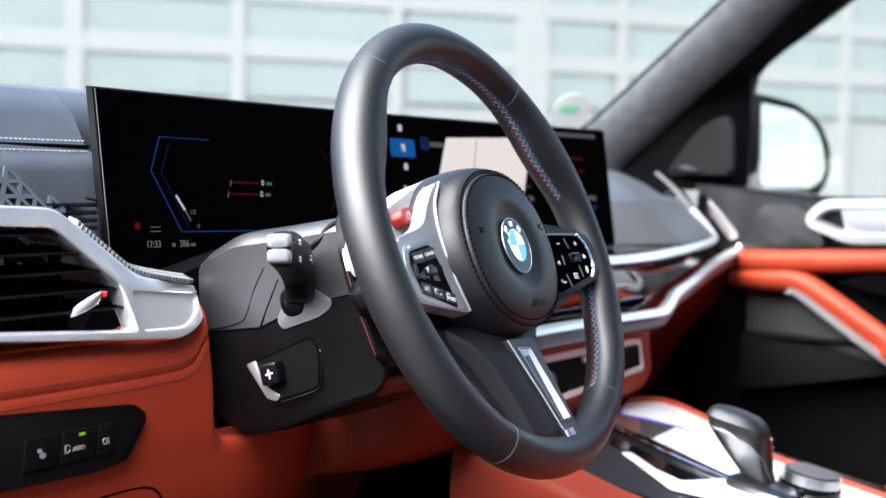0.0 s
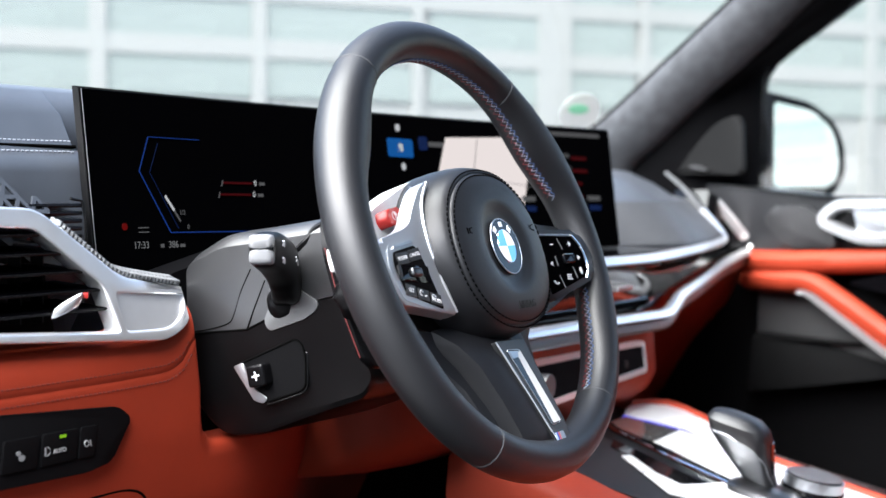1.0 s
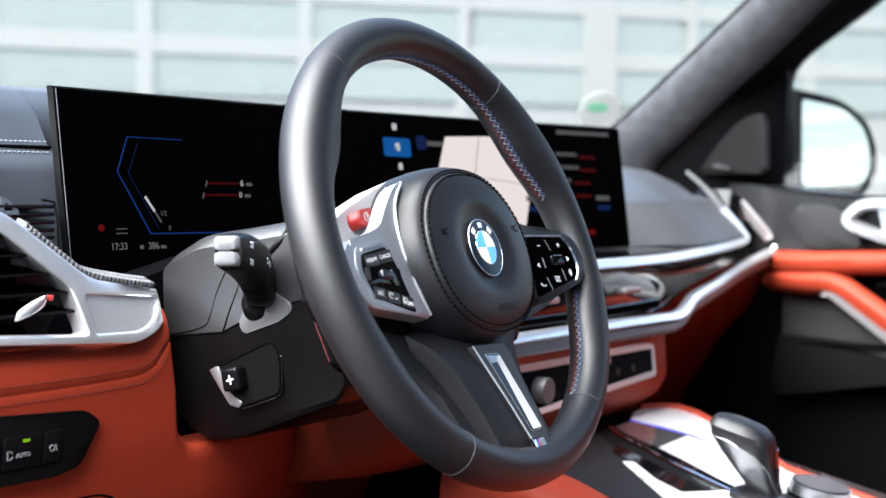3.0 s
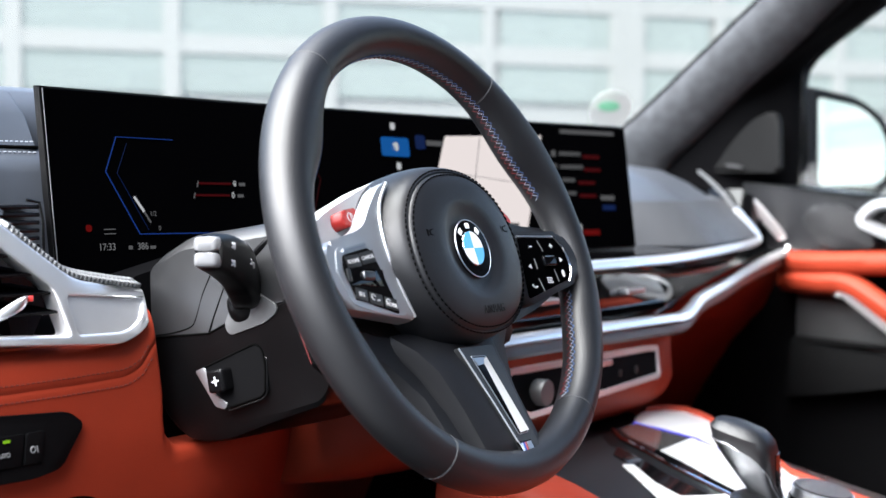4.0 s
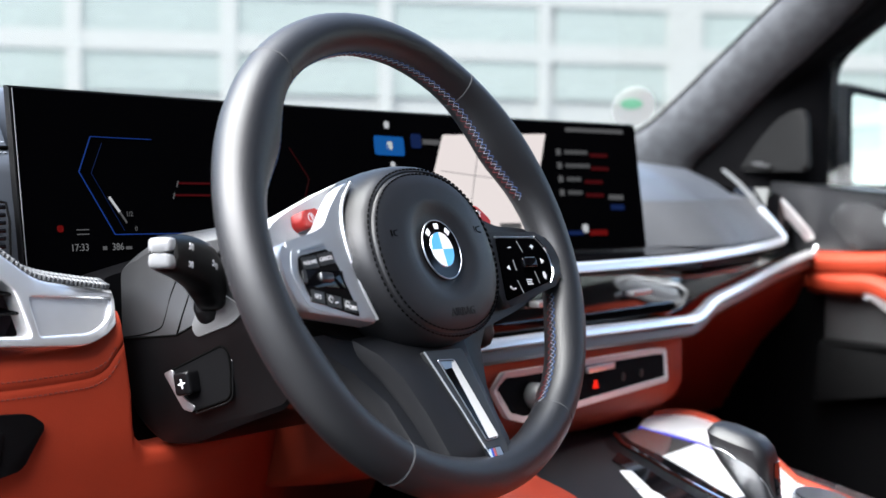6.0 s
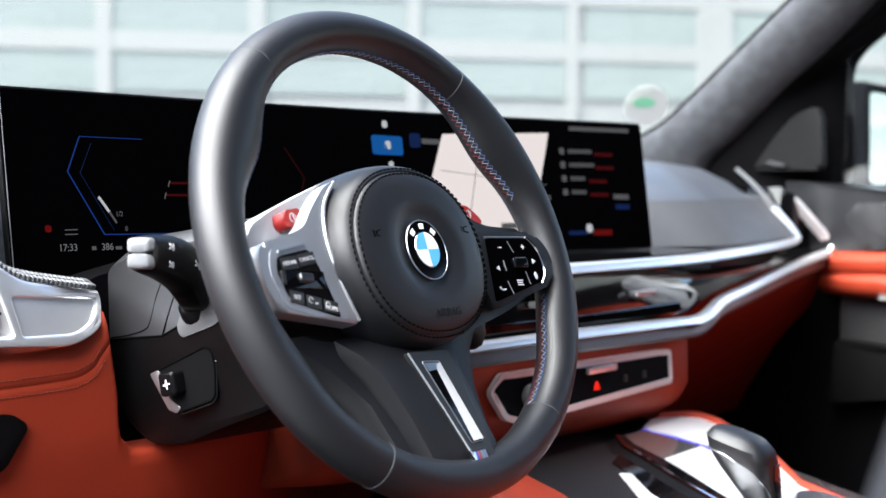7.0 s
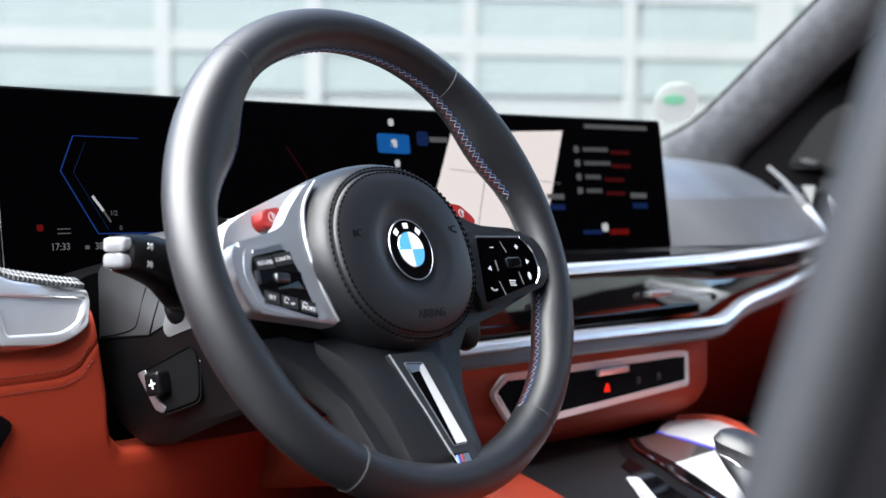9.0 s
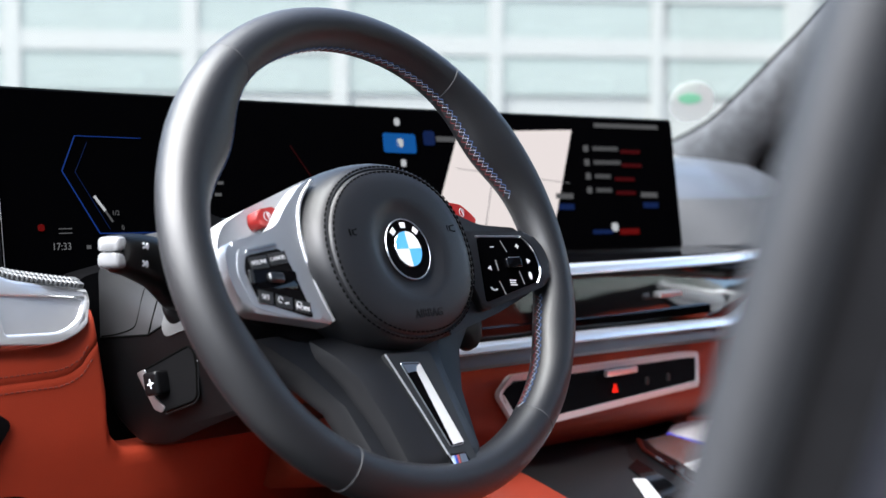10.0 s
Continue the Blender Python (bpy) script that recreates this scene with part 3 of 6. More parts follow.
# side spokes, silver bezels and button panels
arms = {-1: [(0.046, 0.058), (0.020, 0.068), (-0.038, 0.0615), (-0.108, 0.0385), (-0.132, 0.0275), (-0.141, 0.012), (-0.140, -0.006), (-0.050, -0.010), (0.050, 0.030)],
        1: [(0.030, 0.050), (0.075, 0.032), (0.116, 0.0165), (0.160, 0.013), (0.168, 0.004), (0.170, -0.026), (0.160, -0.040), (0.110, -0.054), (0.040, -0.068)]}
bezels = {-1: [(-0.151, 0.009), (-0.118, 0.015), (-0.106, 0.019), (-0.095, 0.031), (-0.076, 0.047), (-0.060, 0.053), (-0.0785, 0.036), (-0.086, 0.020), (-0.0875, -0.001), (-0.083, -0.028), (-0.074, -0.0520), (-0.150, -0.0375), (-0.158, -0.017), (-0.157, 0.002)],
          1: [(0.080, 0.010), (0.100, 0.0085), (0.152, 0.005), (0.164, -0.010), (0.166, -0.028), (0.158, -0.0395), (0.086, -0.053), (0.078, -0.020)]}
panels = {-1: [(-0.141, -0.001), (-0.110, 0.003), (-0.1035, -0.010), (-0.0945, -0.046), (-0.121, -0.0375), (-0.139, -0.031), (-0.1445, -0.011)],
          1: [(0.098, 0.0035), (0.1495, -0.0005), (0.1605, -0.013), (0.162, -0.029), (0.154, -0.0365), (0.089, -0.0468)]}
for side in (-1, 1):
    arm = rounded(arms[side], 0.010)
    # left spoke drawn paler than the right; light from the left put into colour
    part("side_spoke", prism(arm, 0.028, base=-0.046 if side < 0 else -0.030, bevel=0.008, seg=3), hub_lit_grey if side < 0 else pad_leather, wheel, "grey spoke shell, made paler for the light on it" if side < 0 else "", local=True)
    if side < 0:
        # the undercut's shade is put into this black lower half of the arm
        part("side_spoke", prism(rounded([(-0.045, 0.0), (-0.146, -0.007), (-0.149, -0.026), (-0.132, -0.038), (-0.092, -0.055), (-0.040, -0.066)], 0.008), 0.030, base=-0.046, bevel=0.006, seg=3), black_plastic, wheel, local=True)
    bez = rounded(bezels[side], 0.007, 4)
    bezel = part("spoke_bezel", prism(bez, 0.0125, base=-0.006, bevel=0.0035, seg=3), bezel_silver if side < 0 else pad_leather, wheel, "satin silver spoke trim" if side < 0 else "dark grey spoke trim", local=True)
    if side < 0:
        part("bezel_face", prism(rounded([(-0.146, 0.004), (-0.112, 0.0095), (-0.0985, 0.004), (-0.086, -0.048), (-0.120, -0.0425), (-0.144, -0.035), (-0.151, -0.012)], 0.005, 4), 0.0008, base=0.0062), bezel_silver, bezel, "greyer inner face", local=True)
        part("bezel_ridge", sweep(smooth_path([(-0.063, 0.0505, 0.0062), (-0.0785, 0.036, 0.0066), (-0.0855, 0.020, 0.0068), (-0.0870, -0.001, 0.0068), (-0.0825, -0.028, 0.0066), (-0.0755, -0.0490, 0.0058)], 5), circle(0.0013, 8)), silver, bezel, "bright ridge", local=True)
    else:
        part("bezel_line", sweep(smooth_path([(0.1505, 0.0008, 0.0072), (0.160, -0.0085, 0.0072), (0.1635, -0.020, 0.0072), (0.1625, -0.030, 0.0072), (0.155, -0.0378, 0.0072)], 5), circle(0.0011, 6)), chrome, bezel, "bright edge line", local=True)
        part("bezel_line", sweep([(0.097, 0.0045, 0.0070), (0.149, 0.0008, 0.0070)], circle(0.0010, 6)), satin, bezel, local=True)
    panel = part("button_panel", prism(rounded(panels[side], 0.003, 4), 0.0014, base=0.0064, bevel=0.0005), door_black if side < 0 else screen_black, wheel, local=True)
    if side < 0:
        for x, y, w, h, rot, word in ((-0.1315, -0.0060, 0.0165, 0.0085, 4, "RESUME"), (-0.1140, -0.0040, 0.0165, 0.0085, 6, "CANCEL"), (-0.1330, -0.0295, 0.0125, 0.0085, -14, "SET"), (-0.1180, -0.0337, 0.0140, 0.0085, -14, ""), (-0.1025, -0.0380, 0.0135, 0.0085, -14, "MODE")):
            key = part("button", box(w, h, 0.0012, pose(x, y, 0.0076, 0, 0, rot), 0.0004), button_dark, panel, local=True)
            if word:
                part("lettering", lettering(word, 0.0038 if len(word) > 4 else 0.0042, pose(x, y - (0.001 if word == "MODE" else 0), 0.0083, 0, 0, rot), 0.0001), white_print, key, local=True)
            if word in ("", "MODE"):
                part("symbol", joined([tube([Vector((x - 0.003 + 0.0020 * math.cos(q / 2), y + 0.0016 + 0.0020 * math.sin(q / 2), 0.0084)) for q in range(11)], 0.0003, 5), box(0.003, 0.0010, 0.0004, pose(x + 0.002, y - 0.001, 0.0083))]), white_print, key, local=True)
        rocker = part("button", box(0.040, 0.0125, 0.0012, pose(-0.1215, -0.0180, 0.0076, 0, 0, -5), 0.0004), gloss_black, panel, local=True)
        part("rocker", box(0.013, 0.0065, 0.004, pose(-0.121, -0.0172, 0.0092, 0, 0, -5), 0.002, 3), gear_metal, rocker, "dark chrome thumb rocker", local=True)
        part("rocker_end", box(0.0035, 0.0095, 0.002, pose(-0.1415, -0.0155, 0.0085, 0, 0, -5), 0.0008), button_dark, panel, local=True)
        part("panel_tab", prism([(-0.140, 0.001), (-0.139, 0.0030), (-0.113, 0.0068), (-0.112, 0.0045)], 0.0016, base=0.0066), satin, panel, local=True)
    else:
        for x0, y0, x1, y1, w in ((0.1235, -0.001, 0.1280, -0.0105, 0.0009), (0.1095, -0.0320, 0.1130, -0.0430, 0.0011), (0.1365, -0.0265, 0.1385, -0.0370, 0.0011), (0.1115, -0.0155, 0.1120, -0.0240, 0.0017)):
            part("divider", bar2((x0, y0), (x1, y1), w * 0.7, 0.0005, z=0.0077), grey_print, panel, local=True)
        part("thumb_wheel", box(0.018, 0.0085, 0.0045, pose(0.1305, -0.0195, 0.0088, 0, 0, -3), 0.0018, 3), gloss_black, panel, "ridged thumb wheel", local=True)
        part("wheel_edge", box(0.0130, 0.0006, 0.0005, pose(0.1305, -0.0158, 0.0110, 0, 0, -3)), satin, panel, local=True)
        marks = {
            "minus_mark": joined([bar2((0.1090, -0.0050), (0.1140, -0.0053), 0.0011, 0.0004, z=0.0078)]),
            "plus_mark": joined([bar2((0.1395, -0.0066), (0.1447, -0.0070), 0.0011, 0.0004, z=0.0078), bar2((0.1421, -0.0044), (0.1421, -0.0094), 0.0011, 0.0004, z=0.0078)]),
            "arrow_mark": prism([(0.0995, -0.0212), (0.1040, -0.0185), (0.1045, -0.0240)], 0.0004, base=0.0078),
            "arrow_mark.001": prism([(0.1540, -0.0195), (0.1490, -0.0165), (0.1492, -0.0222)], 0.0004, base=0.0078),
            "phone_mark": tube([Vector((0.1020 + 0.0050 * math.cos(radians(190 + q * 14)), -0.0345 + 0.0045 * math.sin(radians(190 + q * 14)), 0.0080)) for q in range(9)], 0.0009, 6),
            "list_mark": joined([bar2((0.1215, -0.0318 - 0.0024 * q), (0.1300 - 0.001 * (q % 2), -0.0328 - 0.0024 * q), 0.0013, 0.0004, z=0.0078) for q in range(3)]),
            "voice_mark": prism(oval(0.0022, 0.0042, 2, 12, 0.1487, -0.0310), 0.0004, base=0.0078),
        }
        for nm, bm in marks.items():
            mid = sum((v.co for v in bm.verts), Vector()) / len(bm.verts)
            for v in bm.verts:
                v.co.x, v.co.y = mid.x + (v.co.x - mid.x) * 0.85, mid.y + (v.co.y - mid.y) * 0.74
            part(nm.split(".")[0], bm, white_print, panel, local=True)
    tab = rounded([(-0.1065, 0.0350), (-0.0895, 0.0370), (-0.0865, 0.0325), (-0.0935, 0.0250), (-0.1045, 0.0220), (-0.1085, 0.0270)] if side < 0 else [(0.0900, 0.0375), (0.1070, 0.0350), (0.1185, 0.0260), (0.1225, 0.0200), (0.1000, 0.0205)], 0.003)
    key = part("red_button", prism(tab, 0.024, base=-0.031, bevel=0.0025, seg=3), red_button, wheel, "red drive mode button", local=True)
    bx, by = (-0.0990, 0.0298) if side < 0 else (0.106, 0.0285)
    part("symbol", joined([tube([Vector((bx + 0.0030 * math.cos(q / 12 * 5), by + 0.0032 * math.sin(q / 12 * 5), -0.0068)) for q in range(13)], 0.0003, 5), box(0.0008, 0.005, 0.0006, pose(bx + 0.001, by, -0.0068, 0, 0, 15))]), white_print, key, local=True)
    blade = rounded([(side * x + 0.002, y) for x, y in ((0.080, 0.030), (0.128, 0.050), (0.140, 0.020), (0.142, -0.020), (0.136, -0.065), (0.112, -0.075), (0.085, -0.030))][:: side], 0.012)
    paddle = part("paddle", prism(blade, 0.006, base=-0.050, bevel=0.002), black_plastic, wheel, "black shift paddle", local=True)
    part("paddle_edge", tube([Vector((side * x + 0.002, y, -0.0465)) for x, y in ((0.1405, 0.020), (0.1425, -0.020), (0.137, -0.062))], 0.0005, 6), paddle_red, paddle, "thin red edge", local=True)

# the right-hand switch panel is tilted forward and narrowed to fit the camera's view
for ob in wheel.children_recursive:
    if ob.name.split(".")[0] in ("spoke_bezel", "bezel_line", "button_panel", "divider", "thumb_wheel", "wheel_edge", "minus_mark", "plus_mark", "arrow_mark", "phone_mark", "list_mark", "voice_mark"):
        for v in ob.data.vertices:
            if v.co.x > 0 and ob.name.split(".")[0] != "spoke_bezel":
                v.co.x = 0.093 + (v.co.x - 0.093) * 0.85
            v.co.z += 0.17 * (v.co.x - 0.095) * (v.co.x > 0)

# lower spoke
def spoke_ring(y, xl, xr, z, th):
    c = (xl + xr) / 2
    w = (xr - xl) / 2
    return [Vector((c + px * w, y, z + pz * th)) for px, pz in ((-1, -1), (-1.02, -0.2), (-0.93, 0.55), (-0.66, 0.9), (0, 1.0), (0.66, 0.9), (0.93, 0.55), (1.02, -0.2), (1, -1))]


part("lower_spoke", loft([spoke_ring(-0.056, -0.086, 0.060, -0.024, 0.014), spoke_ring(-0.072, -0.076, 0.036, -0.0105, 0.0130), spoke_ring(-0.090, -0.067, 0.027, -0.0030, 0.0130), spoke_ring(-0.120, -0.056, 0.029, 0.0012, 0.0130), spoke_ring(-0.148, -0.050, 0.033, 0.0050, 0.0125), spoke_ring(-0.160, -0.045, 0.030, 0.0062, 0.0115), spoke_ring(-0.166, -0.036, 0.022, 0.004, 0.0100)]), pad_leather, wheel, local=True)
part("lower_body", loft([spoke_ring(-0.050, -0.130, 0.110, -0.030, 0.014), spoke_ring(-0.075, -0.096, 0.080, -0.026, 0.013), spoke_ring(-0.105, -0.074, 0.058, -0.016, 0.012), spoke_ring(-0.158, -0.062, 0.046, -0.004, 0.010)]), pad_leather, wheel, local=True)


def on_spoke(x, y, lift=0.0):
    z = 0.0100 + (-0.09 - y) * 0.125
    return Vector((x, y, z + lift))


def slope_plate(pts, lift, h):
    bm = prism(pts, h)
    for v in bm.verts:
        v.co.z += on_spoke(v.co.x, v.co.y, lift).z
    return bm


def slope_tube(pts, r, lift):
    return tube([on_spoke(x, y, lift) for x, y in pts], r, 6)


trim = part("spoke_trim", slope_plate(rounded([(-0.0390, -0.076), (0.0065, -0.078), (0.0140, -0.161), (-0.0100, -0.164)], 0.002), -0.003, 0.0045), button_dark, wheel, "satin grey lower spoke trim", local=True)
part("chrome_line", slope_tube([(-0.0392, -0.0765), (-0.0235, -0.1210), (-0.0098, -0.1635)], 0.0007, 0.0016), silver, trim, local=True)
# the channel's shaded and lit walls, painted as black and bright plates
part("slot", slope_plate(rounded([(-0.0274, -0.0845), (-0.0097, -0.0860), (0.0044, -0.1458), (-0.0080, -0.1460)], 0.0015), 0.0012, 0.0006), gloss_black, trim, "flat black plate for the slot's shaded wall", local=True)
part("slot_frame", tube([on_spoke(x, y, 0.0020) for x, y in rounded([(-0.0281, -0.0838), (-0.0090, -0.0853), (0.0052, -0.1464), (-0.0086, -0.1467)], 0.0015, 3)], 0.00035, 6, (0, 0, 1), True), satin, trim, local=True)
ins = slope_plate([(-0.0150, -0.0885), (-0.0099, -0.0864), (0.0042, -0.1452), (-0.0052, -0.1455)], 0.0014, 0.0006)
for v in ins.verts:
    v.co.z += 0.0016 * (v.co.x + 0.0150 + (v.co.y + 0.0885) * 0.17) / 0.0085
part("insert", ins, rail_silver, trim, "bright silver plate for the slot's lit wall", local=True)
part("insert_end", slope_plate([(-0.0268, -0.0850), (-0.0105, -0.0863), (-0.0155, -0.0910), (-0.0240, -0.0915)], 0.0016, 0.0006), satin, trim, "bevelled end of the slot", local=True)
em = part("emblem", slope_plate(rounded([(-0.0155, -0.1515), (0.0040, -0.1522), (0.0055, -0.1595), (-0.0140, -0.1598)], 0.001), 0.0012, 0.0008), gloss_black, trim, "small striped emblem", local=True)
for k, mt in enumerate((stripe_pale, badge_navy, stripe_red)):
    x = -0.0122 + 0.0026 * k
    part("stripe", slope_plate([(x, -0.1588), (x + 0.0020, -0.1588), (x + 0.0026, -0.1530), (x + 0.0006, -0.1530)], 0.0022, 0.0004), mt, em, local=True)
part("emblem_mark", slope_plate([(-0.0042, -0.1588), (0.0030, -0.1588), (0.0026, -0.1530), (-0.0034, -0.1530)], 0.0022, 0.0004), satin, em, local=True)

# ---- steering column ----
column = thing("steering_column", "grey-black plastic steering column shroud with adjuster switch", "steering column", WM)


UPPER = [(0.211, 1.0095), (0.213, 1.071), (0.182, 1.0895), (0.151, 1.0935), (0.085, 1.104), (0.058, 1.106), (0.0665, 1.046), (0.0845, 1.0420), (0.135, 1.0240), (0.152, 1.0160)]
LOWER = [(0.152, 1.0150), (0.135, 1.0230), (0.0845, 1.0410), (0.0665, 1.0450), (0.036, 0.983), (0.044, 0.969), (0.090, 0.953), (0.153, 0.930), (0.190, 0.926), (0.206, 0.942), (0.211, 1.0085)]


def shroud(outline, radii, steps, mid=1.015):
    """A shroud drawn across the column; steps give x, the drop of the crown and the rise of the belly."""
    ring = rounded(outline, radii, 4)
    rows = []
    for x, drop, rise in steps:
        rows.append([Vector((x + 0.5 * max(0.0, 0.965 - z) * max(0.0, min(1.0, -x / 0.09)), y, z - drop * max(0.0, min(1.0, (z - 1.052) / 0.03)) + rise * max(0.0, min(1.0, (mid - z) / 0.06)))) for y, z in ring])
    return loft(rows)


CW = -0.0965
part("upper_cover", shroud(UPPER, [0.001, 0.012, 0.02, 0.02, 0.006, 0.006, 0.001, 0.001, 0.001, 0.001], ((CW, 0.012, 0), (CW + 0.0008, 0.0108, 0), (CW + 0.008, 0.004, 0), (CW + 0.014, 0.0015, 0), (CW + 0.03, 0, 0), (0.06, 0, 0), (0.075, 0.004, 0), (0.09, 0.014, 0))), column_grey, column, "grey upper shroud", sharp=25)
# darker than the upper shroud: shade under the column is put into colour
part("lower_cover", shroud(LOWER, [0.001, 0.001, 0.001, 0.001, 0.006, 0.008, 0.03, 0.03, 0.012, 0.012, 0.001], ((CW, 0, 0.006), (CW + 0.003, 0, 0.0015), (CW + 0.010, 0, 0), (0.06, 0, 0), (0.08, 0, 0.006), (0.09, 0, 0.02))), column_black, column, "lower shroud, near black for the shade on it", sharp=25)
GX = CW - 0.0001
part("panel_seam", tube(smooth_path([(GX, 0.209, 1.0105), (GX, 0.190, 1.0135), (GX, 0.171, 1.019), (GX, 0.165, 1.026), (GX, 0.158, 1.045), (GX, 0.149, 1.062)], 5), 0.0006, 6), thread_dark, column)
part("panel_seam", tube([(GX, 0.152, 1.0155), (GX, 0.146, 1.030), (GX, 0.135, 1.054)], 0.0008, 6), thread_dark, column)
part("panel_seam", tube([(GX, 0.211, 1.009), (GX, 0.152, 1.0155), (GX, 0.135, 1.0235), (GX, 0.126, 1.034)], 0.0009, 6), thread_dark, column)
part("stalk_slot", sweep(smooth_path([(CW + 0.012, 0.080, 1.1005), (CW + 0.005, 0.090, 1.0955), (CW + 0.001, 0.098, 1.085), (CW + 0.0005, 0.110, 1.0745)], 5), circle(0.0028, 8)), black_plastic, column)


YP = lambda x, z, d: Vector((x, 0.226 + d, z))
# black filler painted where shadow lies between the column and red panel
part("column_shadow_fill", pierced(rounded([(-0.105, 1.055), (-0.119, 1.035), (-0.118, 0.945), (-0.100, 0.927), (-0.05, 0.924), (0.08, 0.932), (0.15, 0.955), (0.15, 1.06), (0.0, 1.075)], 0.012), [], 0.03, YP), matte_black, column, "black sheet for the shadow around the column")


def on_left(y, z, x=-0.0965):
    """A frame on the column's left face: x runs to the driver, y up, z out of the face."""
    return Matrix(((0, 0, -1, x), (-1, 0, 0, y), (0, 1, 0, z), (0, 0, 0, 1)))


LF = on_left(0.125, 0.985)
RC = rounded([(-0.039, 0.001), (0.019, 0.026), (0.026, 0.022), (0.029, 0.010), (0.029, -0.009), (0.025, -0.013), (-0.010, -0.025), (-0.017, -0.023)], 0.005)
well = part("adjuster_recess", prism(RC, 0.0012, LF, base=-0.0006), door_black, column)
part("recess_edge", tube([LF @ Vector((x, y, 0.0006)) for x, y in RC], 0.0009, 6, (1, 0, 0), True), thread_dark, well)
part("recess_bevel", sweep([LF @ Vector((x, y, 0.0005)) for x, y in rounded([(0.0305, 0.018), (0.0310, -0.0100), (0.026, -0.0150), (-0.008, -0.0270)], 0.004)], circle(0.0006, 6)), column_black, well)
part("adjuster_lip", prism(rounded([(-0.0392, 0.0012), (-0.030, 0.0050), (-0.0265, -0.0015), (-0.0190, -0.0150), (-0.006, -0.0208), (-0.0095, -0.0256), (-0.0185, -0.0238)], 0.002), 0.0012, LF, 0.0003, base=0.0008), satin, well, "silver edge of the adjuster recess")
knob = part("adjuster_switch", box(0.0165, 0.0175, 0.013, LF @ pose(-0.0105, -0.0032, 0.0055, 0, 0, 12), 0.003, 3), black_plastic, well)
part("symbol", joined([prism(circle(0.0016, 10), 0.0008, LF @ pose(-0.0095, -0.0032, 0.0118))] + [bar2((-0.0095 + 0.0010 * math.cos(q), -0.0032 + 0.0010 * math.sin(q)), (-0.0095 + 0.0036 * math.cos(q), -0.0032 + 0.0036 * math.sin(q)), 0.0012, 0.0006, LF, z=0.0118) for q in (0.3, 1.87, 3.44, 5.01)]), white_print, knob)

# ---- indicator stalk ----
stalk = thing("indicator_stalk", "black indicator stalk with grey push buttons on its tip", "control stalk", pose(-0.097, 0.125, 1.036))


def blob(c, u, v, a, b, p=2.6, n=20):
    return [Vector(c) + Vector(u) * x + Vector(v) * y for x, y in oval(a, b, p, n)]


spine = smooth_path([(-0.090, 0.1195, 1.0385), (-0.097, 0.1150, 1.0460), (-0.108, 0.107, 1.0555), (-0.128, 0.096, 1.069), (-0.160, 0.081, 1.0785), (-0.188, 0.0675, 1.0825)], 5)
NS = len(spine) - 1
fr = []
for i, p in enumerate(spine):
    ax = (spine[min(i + 1, NS)] - spine[max(i - 1, 0)]).normalized()
    vv = Vector((0.12, 0.10, 1.0))
    vv = (vv - ax * vv.dot(ax)).normalized()
    uu = ax.cross(vv).normalized()
    t = i / NS
    b = float(np.interp(t, [0, 0.15, 0.35, 0.55, 0.8, 1.0], [0.0100, 0.0105, 0.0165, 0.0190, 0.0155, 0.0122]))
    a = float(np.interp(t, [0, 0.3, 0.6, 1.0], [0.0100, 0.0115, 0.0115, 0.0095]))
    fr.append((p, ax, uu, vv, a, b))
part("arm", loft([blob(p, uu, vv, a, b, 3.2) for p, ax, uu, vv, a, b in fr] + [blob(fr[-1][0] + fr[-1][1] * 0.0035, fr[-1][2], fr[-1][3], fr[-1][4] * 0.88, fr[-1][5] * 0.9, 3.2)]), stalk_black, stalk)
p, ax, uu, vv, a, b = fr[-1]
for k in (1, -1):
    part("tip_button", loft([blob(p + ax * d + vv * k * (0.0056 - 0.5 * q), uu, vv, 0.0088 - q, 0.0051 - q * 0.5, 4.5) for d, q in ((0.001, 0.0), (0.0050, 0.0002), (0.0074, 0.0009), (0.0086, 0.0022), (0.0090, 0.0040))]), button_silver, stalk, "silver-grey push button")
part("collar", loft([blob(spine[0] + fr[0][1] * d, fr[0][2], fr[0][3], r, r, 2.0) for d, r in ((-0.006, 0.0150), (0.003, 0.0150), (0.006, 0.0130), (0.009, 0.0108))]), stalk_black, stalk)
for t, q, w in ((0.86, 0.0060, 0.008), (0.86, -0.0060, 0.008), (0.62, 0.002, 0.011)):
    p, ax, uu, vv, a, b = fr[int(t * NS)]
    out = uu if uu.y < 0 else -uu
    m = Matrix((-ax, vv, out)).transposed().to_4x4()
    m.translation = p + vv * q + out * (a - 0.0002)
    part("symbol", joined([bar2((-w / 2, 0.0016), (0.0004, 0.0), 0.0013, 0.0006, m), bar2((-w / 2, -0.0016), (0.0004, 0.0), 0.0013, 0.0006, m), prism(oval(w * 0.22, 0.0024, 2, 10, w * 0.25, 0), 0.0006, m)]), white_print, stalk)
MT = on_left(0.125, 1.034)
part("mount", prism(rounded([(-0.010, -0.0110), (-0.0045, -0.0185), (0.0285, -0.0075), (0.0405, 0.0005), (0.0405, 0.0065), (0.020, 0.016), (0.0, 0.010)], 0.003), 0.0022, MT, 0.001), mount_grey, stalk, "grey stalk surround")

# ---- curved display ----
display = thing("curved_display", "long curved glass dashboard display, mostly black, with instruments and map", "display", pose(0.24, 0.24, 1.06))


def disp(x, z, lift=0.0):
    """A place on the display's glass."""
    y = np.interp(x, [-0.16, 0.06, 0.27, 0.45, 0.64], [0.2735, 0.268, 0.248, 0.223, 0.187]) - (1.2 - z) * 0.12
    return Vector((x, float(y) - lift, z))


